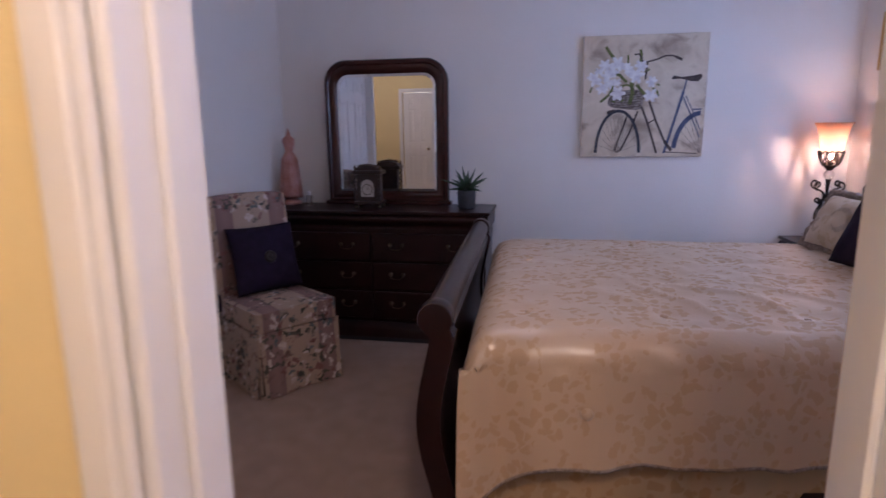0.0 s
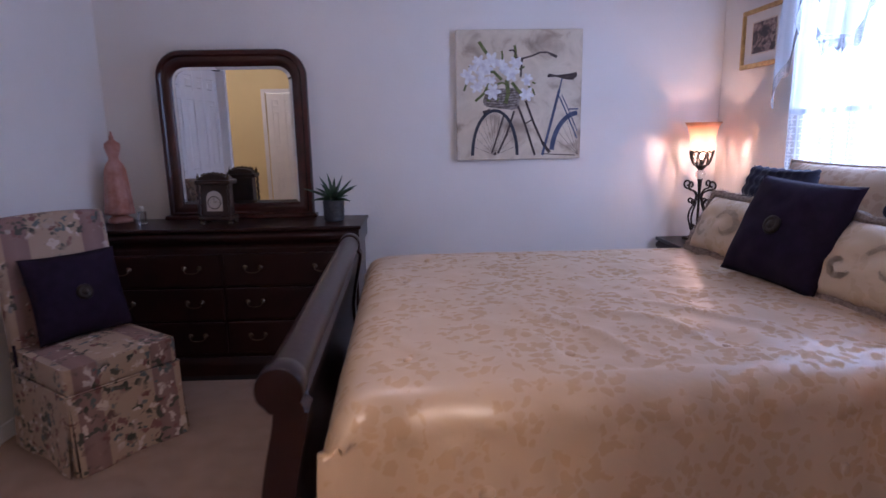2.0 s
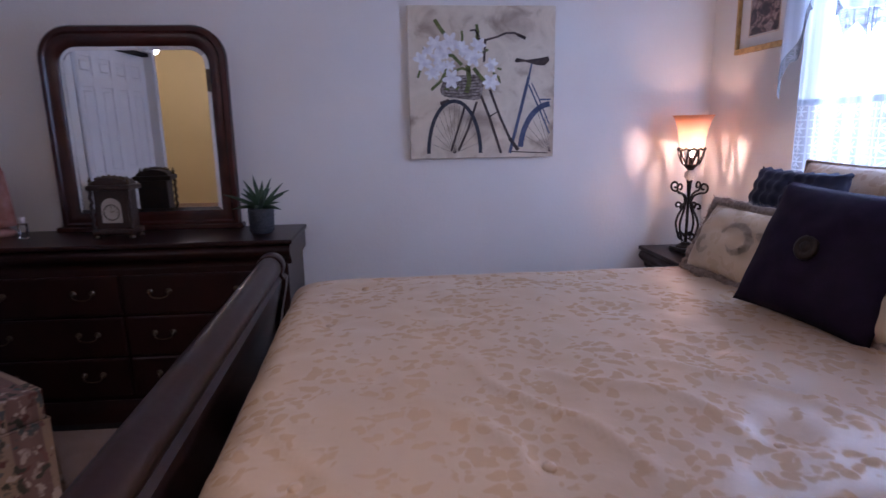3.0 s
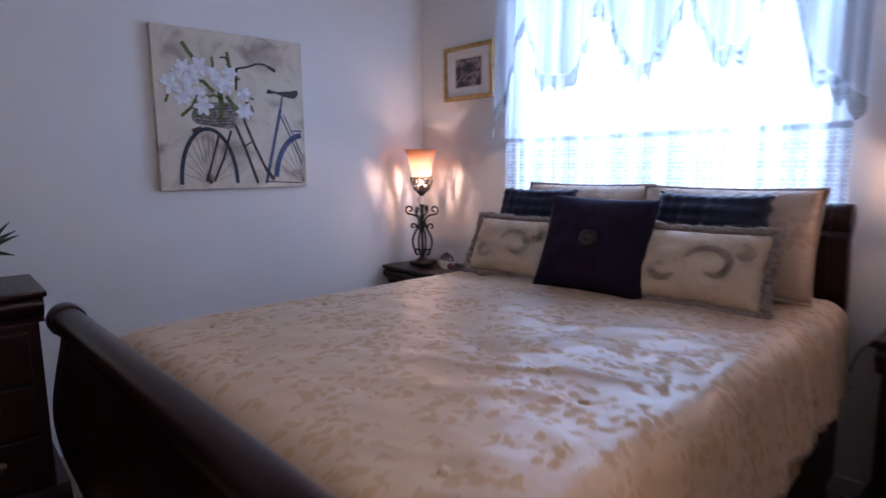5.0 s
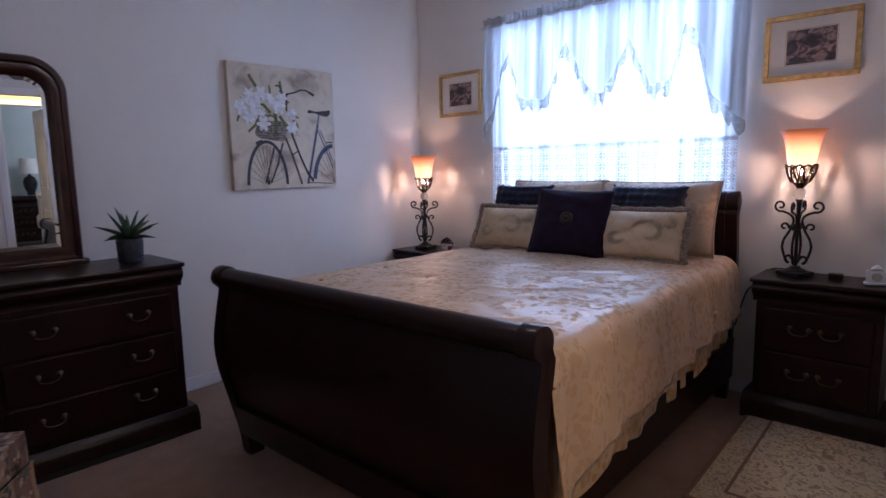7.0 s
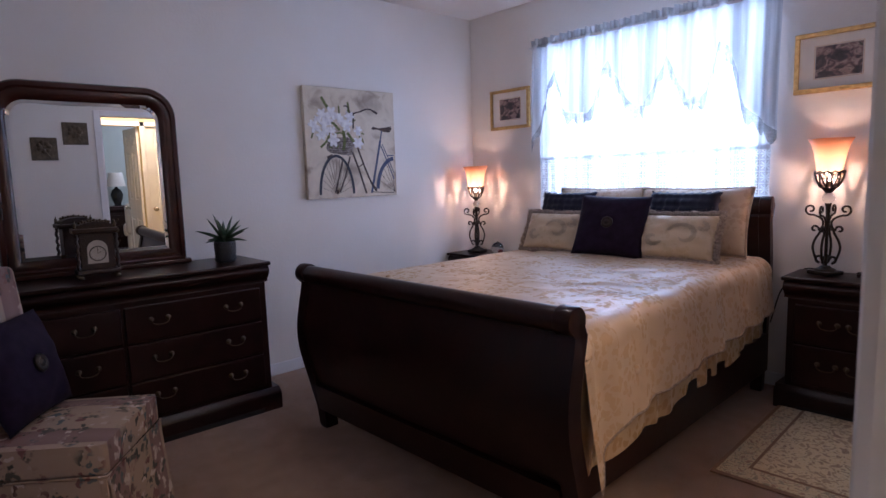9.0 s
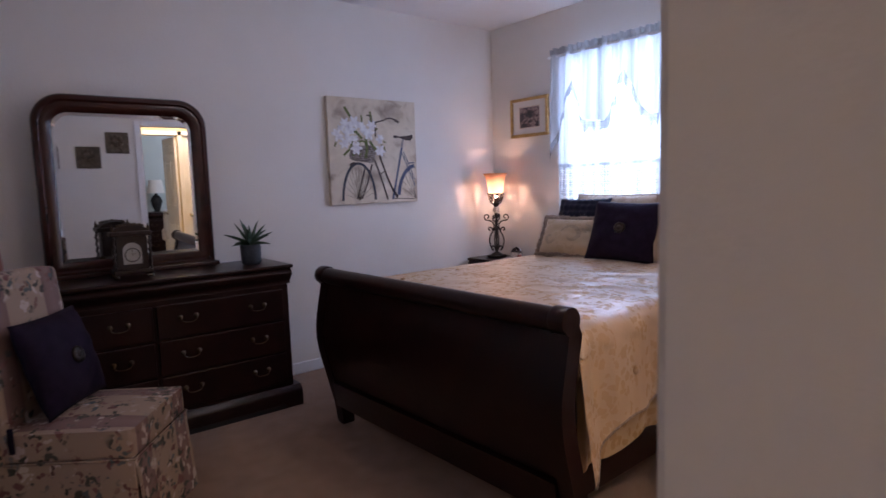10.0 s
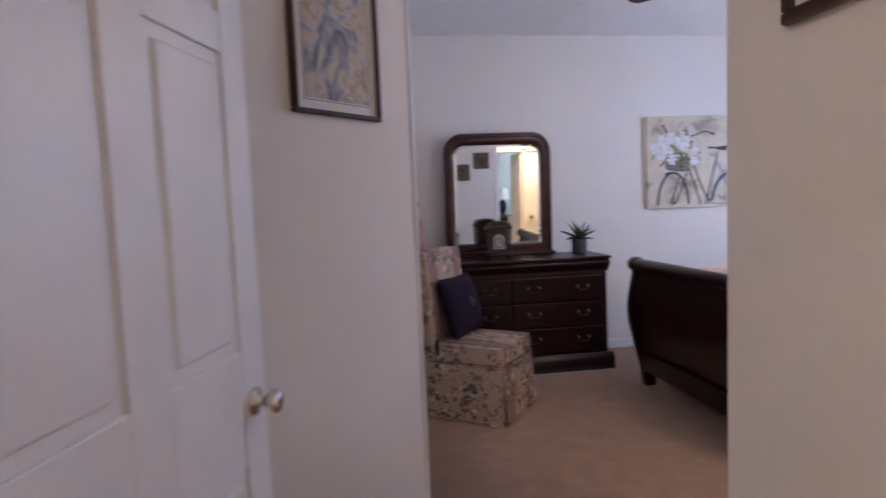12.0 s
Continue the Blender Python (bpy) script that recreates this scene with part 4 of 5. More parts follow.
# dress-form ornament
FIG = material("pink_glazed_ornament", (0.36, 0.13, 0.085), 0.35, second=(0.50, 0.26, 0.22), scale=14, bump=0.3, bump_scale=50)
bm = lathe([(0, 0.05), (0.085, 0.05), (0.083, 0.07), (0.076, 0.15), (0.068, 0.24), (0.060, 0.32), (0.045, 0.355), (0.032, 0.375), (0.030, 0.39), (0.038, 0.42), (0.046, 0.45), (0.044, 0.475), (0.022, 0.492), (0.014, 0.50), (0.016, 0.512), (0.009, 0.525), (0.006, 0.545), (0, 0.548)], 36)
for v in bm.verts:
    a = math.atan2(v.co.y, v.co.x)
    v.co.x *= 1 + 0.05 * math.sin(9 * a) * (v.co.z < 0.36)
    v.co.y *= (1 + 0.05 * math.sin(9 * a) * (v.co.z < 0.36)) * 0.8
lathe([(0, 0.0), (0.07, 0.0), (0.072, 0.02), (0.05, 0.035), (0.04, 0.052), (0, 0.052)], 24, bm)
fig = part("dress_form_ornament", bm, FIG, None, "", True)
fig.matrix_world = pose(-1.68, 4.31, 0.902)
tagged(fig, "pink glazed dress-form ornament on the dresser", "ornament")
CRYSTAL = bpy.data.materials.new("clear_crystal")
CRYSTAL.use_nodes = True
cb = CRYSTAL.node_tree.nodes["Principled BSDF"]
cb.inputs["Transmission Weight"].default_value, cb.inputs["Roughness"].default_value, cb.inputs["IOR"].default_value = 1.0, 0.03, 1.45
bot = thing("perfume_bottle", pose(-1.50, 4.20, 0.902), "small clear glass perfume bottle on the dresser", "bottle")
part("flask", box(-0.02, -0.014, 0.0, 0.02, 0.014, 0.075, 0.005), CRYSTAL, bot)
part("stopper", lathe([(0, 0.075), (0.008, 0.075), (0.008, 0.085), (0.013, 0.09), (0.013, 0.105), (0, 0.108)], 14), TRIM, bot, "pale blue-white stopper", True)

# ---- slipcovered chair ----


def floral(name, stripes=True):
    """Printed cotton: mauve stripes on cream with clusters of leaves and roses."""
    m = material(name, (0.46, 0.38, 0.31), 0.85, bump=0.15, bump_scale=300)
    nt = m.node_tree
    b = nt.nodes["Principled BSDF"]
    co = nt.nodes.new("ShaderNodeTexCoord")
    L = nt.links.new

    def ramp(src, stops):
        r = nt.nodes.new("ShaderNodeValToRGB")
        r.color_ramp.interpolation = "LINEAR"
        while len(r.color_ramp.elements) < len(stops):
            r.color_ramp.elements.new(0.5)
        for e, (p, c) in zip(r.color_ramp.elements, stops):
            e.position, e.color = p, (*c, 1)
        L(src, r.inputs[0])
        return r.outputs[0]

    def mix(fac, a, c):
        x = nt.nodes.new("ShaderNodeMix")
        x.data_type = "RGBA"
        L(fac, x.inputs[0])
        L(a, x.inputs[6])
        L(c, x.inputs[7])
        return x.outputs[2]

    sep = nt.nodes.new("ShaderNodeSeparateXYZ")
    L(co.outputs["Object"], sep.inputs[0])
    pp = nt.nodes.new("ShaderNodeMath")
    pp.operation = "PINGPONG"
    pp.inputs[1].default_value = 0.165
    ab = nt.nodes.new("ShaderNodeMath")
    ab.operation = "ABSOLUTE"
    L(sep.outputs[0], ab.inputs[0])
    L(ab.outputs[0], pp.inputs[0])
    base = ramp(pp.outputs[0], [(0.0, (0.40, 0.285, 0.205)), (0.112, (0.40, 0.285, 0.205)), (0.116, (0.22, 0.13, 0.115)), (0.165, (0.26, 0.16, 0.14))])
    n = nt.nodes.new("ShaderNodeTexNoise")
    n.inputs["Scale"].default_value, n.inputs["Detail"].default_value = 5.5, 2.5
    L(co.outputs["Object"], n.inputs["Vector"])
    where = ramp(n.outputs[0], [(0.40, (0, 0, 0)), (0.47, (1, 1, 1))])
    warp = nt.nodes.new("ShaderNodeTexNoise")
    warp.inputs["Scale"].default_value = 22
    L(co.outputs["Object"], warp.inputs["Vector"])
    mv = nt.nodes.new("ShaderNodeMix")
    mv.data_type = "VECTOR"
    mv.inputs["Factor"].default_value = 0.10
    L(co.outputs["Object"], mv.inputs[4])
    L(warp.outputs["Color"], mv.inputs[5])
    v = nt.nodes.new("ShaderNodeTexVoronoi")
    v.inputs["Scale"].default_value = 27
    L(mv.outputs[1], v.inputs["Vector"])
    sv = nt.nodes.new("ShaderNodeSeparateColor")
    L(v.outputs["Color"], sv.inputs[0])
    petals = ramp(sv.outputs[0], [(0.0, (0.045, 0.045, 0.035)), (0.36, (0.09, 0.085, 0.065)), (0.40, (0.16, 0.065, 0.055)), (0.62, (0.24, 0.115, 0.10)), (0.66, (0.60, 0.50, 0.42)), (0.85, (0.58, 0.46, 0.40)), (0.9, (0.10, 0.12, 0.12))])
    body = ramp(v.outputs["Distance"], [(0.36, (1, 1, 1)), (0.52, (0, 0, 0))])
    mm = nt.nodes.new("ShaderNodeMath")
    mm.operation = "MULTIPLY"
    L(where, mm.inputs[0])
    L(body, mm.inputs[1])
    L(mix(mm.outputs[0], base, petals), b.inputs["Base Color"])
    return m


FLORAL = floral("floral_cotton")
CHAIR = pose(-1.18, 3.165, 0, 0, 0, 53)
chair = thing("slipcovered_chair", CHAIR, "floral striped slipcovered chair with a pleated skirt", "chair")
CW, CD, CH = 0.49, 0.56, 0.475
bm = box(-CW / 2, -0.01, CH - 0.12, CW / 2, CD - 0.08, CH - 0.02, 0.022, seg=4)
for v in bm.verts:
    if v.co.z > CH - 0.05:
        v.co.z += 0.024 * (1 - (2 * v.co.x / CW) ** 2) * (1 - ((v.co.y - CD / 2) / (CD / 2)) ** 2) + 0.012
bmesh.ops.subdivide_edges(bm, edges=[e for e in bm.edges if e.calc_length() > 0.2], cuts=5, use_grid_fill=True)
for v in bm.verts:
    if v.co.z > CH - 0.03:
        v.co.z = max(v.co.z, CH + 0.020 * (1 - (2 * v.co.x / CW) ** 2) * (1 - ((v.co.y - 0.24) / 0.28) ** 2))
part("seat", bm, FLORAL, chair, "", 50)
part("seat_piping", tube([(-CW / 2 - 0.003, CD - 0.09, CH - 0.115), (-CW / 2 - 0.003, -0.012, CH - 0.115), (CW / 2 + 0.003, -0.012, CH - 0.115), (CW / 2 + 0.003, CD - 0.09, CH - 0.115)], 0.005, 6), FLORAL, chair, "", True)
bk = [(-0.035, 0.30), (-0.025, 0.48), (-0.010, 0.70), (0.004, 0.90), (0.012, 1.02)]
bm = bmesh.new()
box(-CW / 2, CD - 0.105, 0.34, CW / 2, CD - 0.015, 1.055, 0.022, bm=bm, seg=4)
bmesh.ops.subdivide_edges(bm, edges=[e for e in bm.edges if e.calc_length() > 0.3], cuts=8, use_grid_fill=True)
for v in bm.verts:
    t = (v.co.z - 0.34) / 0.715
    v.co.y += 0.045 * t * t
    v.co.z += 0.012 * (t > 0.9) * (1 - (2 * v.co.x / CW) ** 2)
    v.co.x *= 1 - 0.02 * t
part("backrest", bm, FLORAL, chair, "", 50)


def skirt_panel(a, b, out):
    """A pleated panel between two floor points, hanging from the seat."""
    a, b, out = Vector(a), Vector(b), Vector(out)
    bm = bmesh.new()
    for off in (0.0, -0.004):
        grid(26, 7, lambda u, v: tuple(a.lerp(b, 0.012 + 0.976 * u) + out * (off + (0.016 + 0.010 * math.sin(u * 9)) * (1 - v) + 0.010 * (1 - v) * (abs(2 * u - 1) ** 6)) + Vector((0, 0, 0.006 + v * (CH - 0.124)))), bm)
    return bm


for a, b, o in (((-CW / 2, -0.012, 0), (CW / 2, -0.012, 0), (0, -1, 0)), ((CW / 2, -0.012, 0), (CW / 2, CD - 0.02, 0), (1, 0, 0)), ((-CW / 2, CD - 0.02, 0), (-CW / 2, -0.012, 0), (-1, 0, 0)), ((CW / 2, CD - 0.02, 0), (-CW / 2, CD - 0.02, 0), (0, 1, 0))):
    part("skirt_panel", skirt_panel(a, b, o), FLORAL, chair, "", True)
for sx in (-1, 1):
    for y in (0.0, CD - 0.05):
        part("pleat", box(sx * CW / 2 - 0.006, y - 0.012, 0.004, sx * CW / 2 + 0.006, y + 0.012, CH - 0.12, 0.003), FLORAL, chair)
    part("tie", box(sx * (CW / 2 + 0.004), CD - 0.14, CH - 0.07, sx * (CW / 2 + 0.014), CD - 0.12, CH + 0.03, 0.003), PURPLE, chair, "dark purple fabric tie")
    part("leg", box(sx * 0.20 - 0.02, 0.03, 0, sx * 0.20 + 0.02, 0.07, CH - 0.13, 0.003), WOOD, chair)
    part("leg", box(sx * 0.20 - 0.02, CD - 0.10, 0, sx * 0.20 + 0.02, CD - 0.06, CH - 0.13, 0.003), WOOD, chair)
cm = CHAIR @ pose(0.02, CD - 0.235, CH + 0.02, 0, 0, 90) @ pose(0, 0, 0, 0, 17, 0) @ pose(0, 0, 0.20)
cush = thing("chair_cushion", cm, "aubergine purple cushion with a metal ornament on the chair", "cushion")
part("cover", cushion(0.42, 0.40, 0.14, seed=9, wob=0.2), PURPLE, cush, "", True)
part("button", lathe([(0, 0.012), (0.014, 0.012), (0.017, 0.007), (0.021, 0.011), (0.034, 0.008), (0.037, 0.0), (0.03, -0.004)], 20, m=pose(-0.071, 0, 0, 0, -90)), IRON, cush, "round dark metal ornament", True)

# ---- table lamps ----
SHADE = bpy.data.materials.new("amber_glass_shade")
SHADE.use_nodes = True
nt = SHADE.node_tree
nt.nodes.clear()
so, stl, sdf, smx = (nt.nodes.new(k) for k in ("ShaderNodeOutputMaterial", "ShaderNodeBsdfTranslucent", "ShaderNodeBsdfPrincipled", "ShaderNodeMixShader"))
sco, ssp, srp = nt.nodes.new("ShaderNodeTexCoord"), nt.nodes.new("ShaderNodeSeparateXYZ"), nt.nodes.new("ShaderNodeValToRGB")
nt.links.new(sco.outputs["Object"], ssp.inputs[0])
smr = nt.nodes.new("ShaderNodeMapRange")
smr.inputs["From Min"].default_value, smr.inputs["From Max"].default_value = 0.55, 0.73
nt.links.new(ssp.outputs[2], smr.inputs[0])
nt.links.new(smr.outputs[0], srp.inputs[0])
# pale foot paints the bulb's glow into the glass colour; amber towards the rim
srp.color_ramp.elements[0].color, srp.color_ramp.elements[1].color = (0.95, 0.86, 0.74, 1), (0.70, 0.42, 0.26, 1)
nt.links.new(srp.outputs[0], stl.inputs[0])
nt.links.new(srp.outputs[0], sdf.inputs["Base Color"])
sdf.inputs["Roughness"].default_value = 0.25
smx.inputs[0].default_value = 0.35
nt.links.new(stl.outputs[0], smx.inputs[1])
nt.links.new(sdf.outputs[0], smx.inputs[2])
nt.links.new(smx.outputs[0], so.inputs[0])
NIGHT = glow("small_lit_bulb", (1.0, 0.66, 0.42), 850)
BULB = glow("lit_bulb", (1.0, 0.66, 0.42), 340)


def scroll(cx, cz, r0, r1, a0, a1, n=18):
    return [(cx + (r0 + (r1 - r0) * k / n) * math.cos(radians(a0 + (a1 - a0) * k / n)), cz + (r0 + (r1 - r0) * k / n) * math.sin(radians(a0 + (a1 - a0) * k / n))) for k in range(n + 1)]


def table_lamp(m, label):
    """A scrolled iron lamp, 0.73 high, with a pierced cup and a flared glass shade."""
    l = thing("table_lamp", m, label, "table lamp", "table lamps")
    part("base", box(-0.062, -0.062, 0.0, 0.062, 0.062, 0.022, 0.006), IRON, l)
    part("base_step", lathe([(0, 0.05), (0.022, 0.048), (0.030, 0.038), (0.050, 0.030), (0.054, 0.022), (0, 0.022)], 20), IRON, l, "", 40)
    part("stem", lathe([(0.010, 0.045), (0.008, 0.12), (0.008, 0.30), (0.013, 0.37), (0.018, 0.385), (0, 0.386)], 14), IRON, l, "", True)
    side = scroll(0.030, 0.085, 0.006, 0.024, 560, 270) + [(0.045, 0.075), (0.060, 0.115), (0.066, 0.150), (0.055, 0.190), (0.035, 0.225), (0.028, 0.250)]
    side2 = scroll(0.060, 0.245, 0.006, 0.022, -120, 200)[::1] + [(0.022, 0.262), (0.022, 0.290), (0.040, 0.310), (0.070, 0.322)] + scroll(0.083, 0.352, 0.030, 0.008, -95, 300)
    for rz in (45, 225, 135, 315)[:2] + (135, 315):
        bm = bmesh.new()
        tube([(x, 0, z) for x, z in smooth_line(side, 2)], 0.0062, 7, bm)
        tube([(x, 0, z) for x, z in smooth_line(side2, 2)], 0.0058, 7, bm)
        part("scroll", bm, IRON, l, "wrought scroll", True, pose(0, 0, 0, 0, 0, rz - 45 + 20))
    part("crystal_ball", lathe([(0, 0.384)] + [(0.030 * math.sin(radians(a)), 0.413 - 0.030 * math.cos(radians(a))) for a in range(20, 170, 15)] + [(0, 0.442)], 20), CRYSTAL, l, "clear glass ball", True)
    cup = [(0.014, 0.440), (0.022, 0.450), (0.040, 0.470), (0.058, 0.505), (0.068, 0.550)]
    part("cup_base", lathe(cup[:3] + [(0.038, 0.472), (0.0, 0.452)], 24), IRON, l, "", True)
    for k in range(9):
        a = 2 * math.pi * k / 9
        for tw in (0.30, -0.30):
            bar = [(r * math.cos(a + tw * t), r * math.sin(a + tw * t), z) for t, (r, z) in zip((0, 0.35, 0.7, 1.0), [(0.040, 0.470), (0.051, 0.490), (0.060, 0.515), (0.068, 0.548)])]
            part("cup_bar", tube(bar, 0.0048, 6), IRON, l, "", True)
        b2 = a + math.pi / 9
        leaf_ring = [(0.0625 * math.cos(b2 + 0.13 * math.cos(q)), 0.0625 * math.sin(b2 + 0.13 * math.cos(q)), 0.528 + 0.012 * math.sin(q)) for q in [2 * math.pi * j / 8 for j in range(8)]]
        part("cup_ring", tube(leaf_ring, 0.0042, 5, None, True), IRON, l, "", True)
    rim_line = [(0.0685 * math.cos(2 * math.pi * k / 36), 0.0685 * math.sin(2 * math.pi * k / 36), 0.552 + 0.005 * math.cos(6 * math.pi * k / 9)) for k in range(36)]
    part("cup_rim", tube(rim_line, 0.005, 6, None, True), IRON, l, "wavy iron rim", True)
    out = [(0.056, 0.545), (0.064, 0.58), (0.070, 0.62), (0.077, 0.66), (0.090, 0.70), (0.106, 0.728)]
    part("shade", lathe(smooth_line(out, 4) + [(r - 0.004, z) for r, z in smooth_line(out, 4)[::-1]] + [out[0]], 40), SHADE, l, "flared amber glass shade", True)
    part("socket", lathe([(0, 0.452), (0.012, 0.452), (0.012, 0.508), (0, 0.509)], 14), BRASS, l, "", 40)
    part("night_bulb", lathe([(0, 0.510), (0.006, 0.513), (0.008, 0.524), (0.006, 0.535), (0, 0.538)], 14), NIGHT, l, "small lit bulb in the cup", True)
    part("stalk", tube([(0.018, 0, 0.50), (0.018, 0, 0.58), (0.0, 0, 0.596)], 0.003, 6), BRASS, l, "", True)
    part("bulb", lathe([(0, 0.594), (0.008, 0.598), (0.0125, 0.610), (0.011, 0.622), (0.005, 0.632), (0, 0.634)], 14), BULB, l, "lit bulb", True)
    return l


LA, LB = (1.93, 4.285), (1.985, 1.655)
for (x, y), z, rz in ((LA, 0.697, 10), (LB, 0.754, -25)):
    table_lamp(pose(x, y, z, 0, 0, rz) @ Matrix.Diagonal((1.02, 1.02, 1.025, 1)), "bronze scrolled-iron table lamp, lit, with amber glass shade")
cord = thing("lamp_cord", Matrix(), "black lamp cord hanging behind the nightstand", "cord")
part("cable", tube(smooth_line([(2.10, 1.66, 0.757), (2.13, 1.78, 0.757), (2.132, 1.83, 0.72), (2.13, 1.87, 0.66), (2.128, 1.92, 0.60), (2.13, 1.97, 0.40)], 6), 0.004, 6), BLACK, cord, "", True)
part("switch", box(2.118, 1.855, 0.64, 2.142, 1.885, 0.662, 0.004), BLACK, cord)

# glass globe ornament with a tag, clock and box on the nightstands
gl = thing("glass_globe_ornament", pose(1.90, 4.02, 0.697), "clear glass globe ornament with a tag", "ornament")
part("globe", lathe([(0, 0.002)] + [(0.052 * math.sin(radians(a)), 0.054 - 0.052 * math.cos(radians(a))) for a in range(15, 166, 10)] + [(0.006, 0.106), (0.006, 0.112), (0, 0.112)], 24), CRYSTAL, gl, "", True)
part("berry", lathe([(0, 0.012)] + [(0.016 * math.sin(radians(a)), 0.028 - 0.016 * math.cos(radians(a))) for a in range(20, 170, 20)] + [(0, 0.044)], 14, m=pose(0.008, -0.018, 0.004)), material("red_berry", (0.25, 0.03, 0.03), 0.4), gl, "dark red ball", True)
part("tag", box(-0.012, 0.02, 0.100, -0.010, 0.048, 0.122), MAT, gl, "small white tag")
bc = thing("bedside_clock", pose(1.93, 1.305, 0.754, 0, 0, -78), "small white ornate bedside clock", "clock")
part("case", box(-0.04, -0.018, 0.010, 0.04, 0.018, 0.072, 0.008, seg=3), TRIM, bc)
part("foot", box(-0.048, -0.024, 0.0, 0.048, 0.024, 0.012, 0.004), TRIM, bc)
part("crest", lathe([(0, 0.07), (0.028, 0.072), (0.018, 0.084), (0.006, 0.094), (0, 0.096)], 14), TRIM, bc, "", True)
part("dial", lathe([(0, 0.002), (0.019, 0.002), (0.021, 0.0)], 20, m=pose(0, -0.0185, 0.040, 90)), DIAL, bc, "round dial")
bx = thing("trinket_box", pose(1.99, 1.475, 0.754, 0, 0, 6), "small dark trinket box on the nightstand", "box")
part("body", box(-0.022, -0.03, 0.0, 0.022, 0.03, 0.018, 0.002), WOOD, bx)
part("lid", box(-0.024, -0.032, 0.0185, 0.024, 0.032, 0.026, 0.003), WOOD, bx)

# ---- rug ----
rug = thing("area_rug", pose(1.25, 1.33, 0.0, 0, 0, 2.0), "cream area rug with a floral border on the carpet", "rug")


def rug_cloth(name, a, b, c, scale):
    m = material(name, a, 0.95, second=None, bump=0.6, bump_scale=250, sheen=0.2)
    nt = m.node_tree
    bs = nt.nodes["Principled BSDF"]
    co = nt.nodes.new("ShaderNodeTexCoord")
    n = nt.nodes.new("ShaderNodeTexNoise")
    n.inputs["Scale"].default_value, n.inputs["Detail"].default_value, n.inputs["Distortion"].default_value = scale, 1.5, 2.2
    nt.links.new(co.outputs["Object"], n.inputs["Vector"])
    r = nt.nodes.new("ShaderNodeValToRGB")
    while len(r.color_ramp.elements) < 5:
        r.color_ramp.elements.new(0.5)
    for e, (p, col) in zip(r.color_ramp.elements, ((0.0, b), (0.39, b), (0.42, a), (0.56, a), (0.61, c))):
        e.position, e.color = p, (*col, 1)
    nt.links.new(n.outputs[0], r.inputs[0])
    nt.links.new(r.outputs[0], bs.inputs["Base Color"])
    return m


FIELD = rug_cloth("rug_field", (0.68, 0.52, 0.30), (0.34, 0.21, 0.115), (0.42, 0.275, 0.15), 15)
BORDER = rug_cloth("rug_border", (0.62, 0.47, 0.27), (0.36, 0.20, 0.12), (0.32, 0.25, 0.15), 24)
EDGING = material("rug_edging", (0.24, 0.13, 0.08), 0.95, second=(0.29, 0.165, 0.10), scale=60, bump=0.5, bump_scale=250)
RL, RW = 0.86, 0.46
part("edging", box(-RL / 2, -RW, 0.001, RL / 2 + 0.28, RW, 0.010, 0.003, seg=1), EDGING, rug)
part("border", box(-RL / 2 + 0.022, -RW + 0.022, 0.0102, RL / 2 + 0.258, RW - 0.022, 0.0125), BORDER, rug)
part("guard_stripe", box(-RL / 2 + 0.125, -RW + 0.125, 0.0126, RL / 2 + 0.155, RW - 0.125, 0.0138), EDGING, rug)
part("field", box(-RL / 2 + 0.14, -RW + 0.14, 0.0139, RL / 2 + 0.14, RW - 0.14, 0.0152), FIELD, rug)

# ---- pictures ----


def print_paint(name, stops, scale, stretch=(1, 1, 1), distort=1.0):
    """A printed picture: blots of several tones."""
    m = material(name, stops[0][1], 0.5)
    nt = m.node_tree
    co, mp, n, r = (nt.nodes.new(k) for k in ("ShaderNodeTexCoord", "ShaderNodeMapping", "ShaderNodeTexNoise", "ShaderNodeValToRGB"))
    mp.inputs["Scale"].default_value = stretch
    n.inputs["Scale"].default_value, n.inputs["Detail"].default_value, n.inputs["Distortion"].default_value = scale, 5, distort
    while len(r.color_ramp.elements) < len(stops):
        r.color_ramp.elements.new(0.5)
    for e, (p, c) in zip(r.color_ramp.elements, stops):
        e.position, e.color = p, (*c, 1)
    nt.links.new(co.outputs["Object"], mp.inputs["Vector"])
    nt.links.new(mp.outputs[0], n.inputs["Vector"])
    nt.links.new(n.outputs[0], r.inputs[0])
    nt.links.new(r.outputs[0], nt.nodes["Principled BSDF"].inputs["Base Color"])
    return m


art = thing("canvas_print", pose(0.405, 4.518, 1.230, 0, 0, 0), "square canvas print of a bicycle with white tulips", "painting")
CANVAS = print_paint("weathered_canvas", ((0.30, (0.30, 0.225, 0.165)), (0.40, (0.47, 0.375, 0.28)), (0.48, (0.60, 0.505, 0.385)), (0.60, (0.66, 0.565, 0.44)), (0.70, (0.54, 0.44, 0.33))), 6.5, (1, 1, 1), 0.5)
BLUE = material("painted_blue", (0.045, 0.062, 0.13), 0.7, second=(0.085, 0.10, 0.17), scale=35)
part("canvas", box(0, -0.038, 0, 0.806, 0, 0.806, 0.004), CANVAS, art)
INK = material("painted_iron_brown", (0.045, 0.032, 0.032), 0.8, second=(0.09, 0.062, 0.055), scale=35)
TYRE = material("painted_tyre", (0.020, 0.022, 0.036), 0.6, second=(0.04, 0.042, 0.06), scale=35)
PETAL = material("painted_white_petal", (0.80, 0.79, 0.78), 0.8, second=(0.58, 0.55, 0.58), scale=26)
GREEN = material("painted_leaf_green", (0.16, 0.17, 0.055), 0.8, second=(0.09, 0.11, 0.03), scale=26)
WICK = material("painted_wicker", (0.32, 0.27, 0.24), 0.8, second=(0.10, 0.075, 0.06), scale=60)
AY = -0.0385


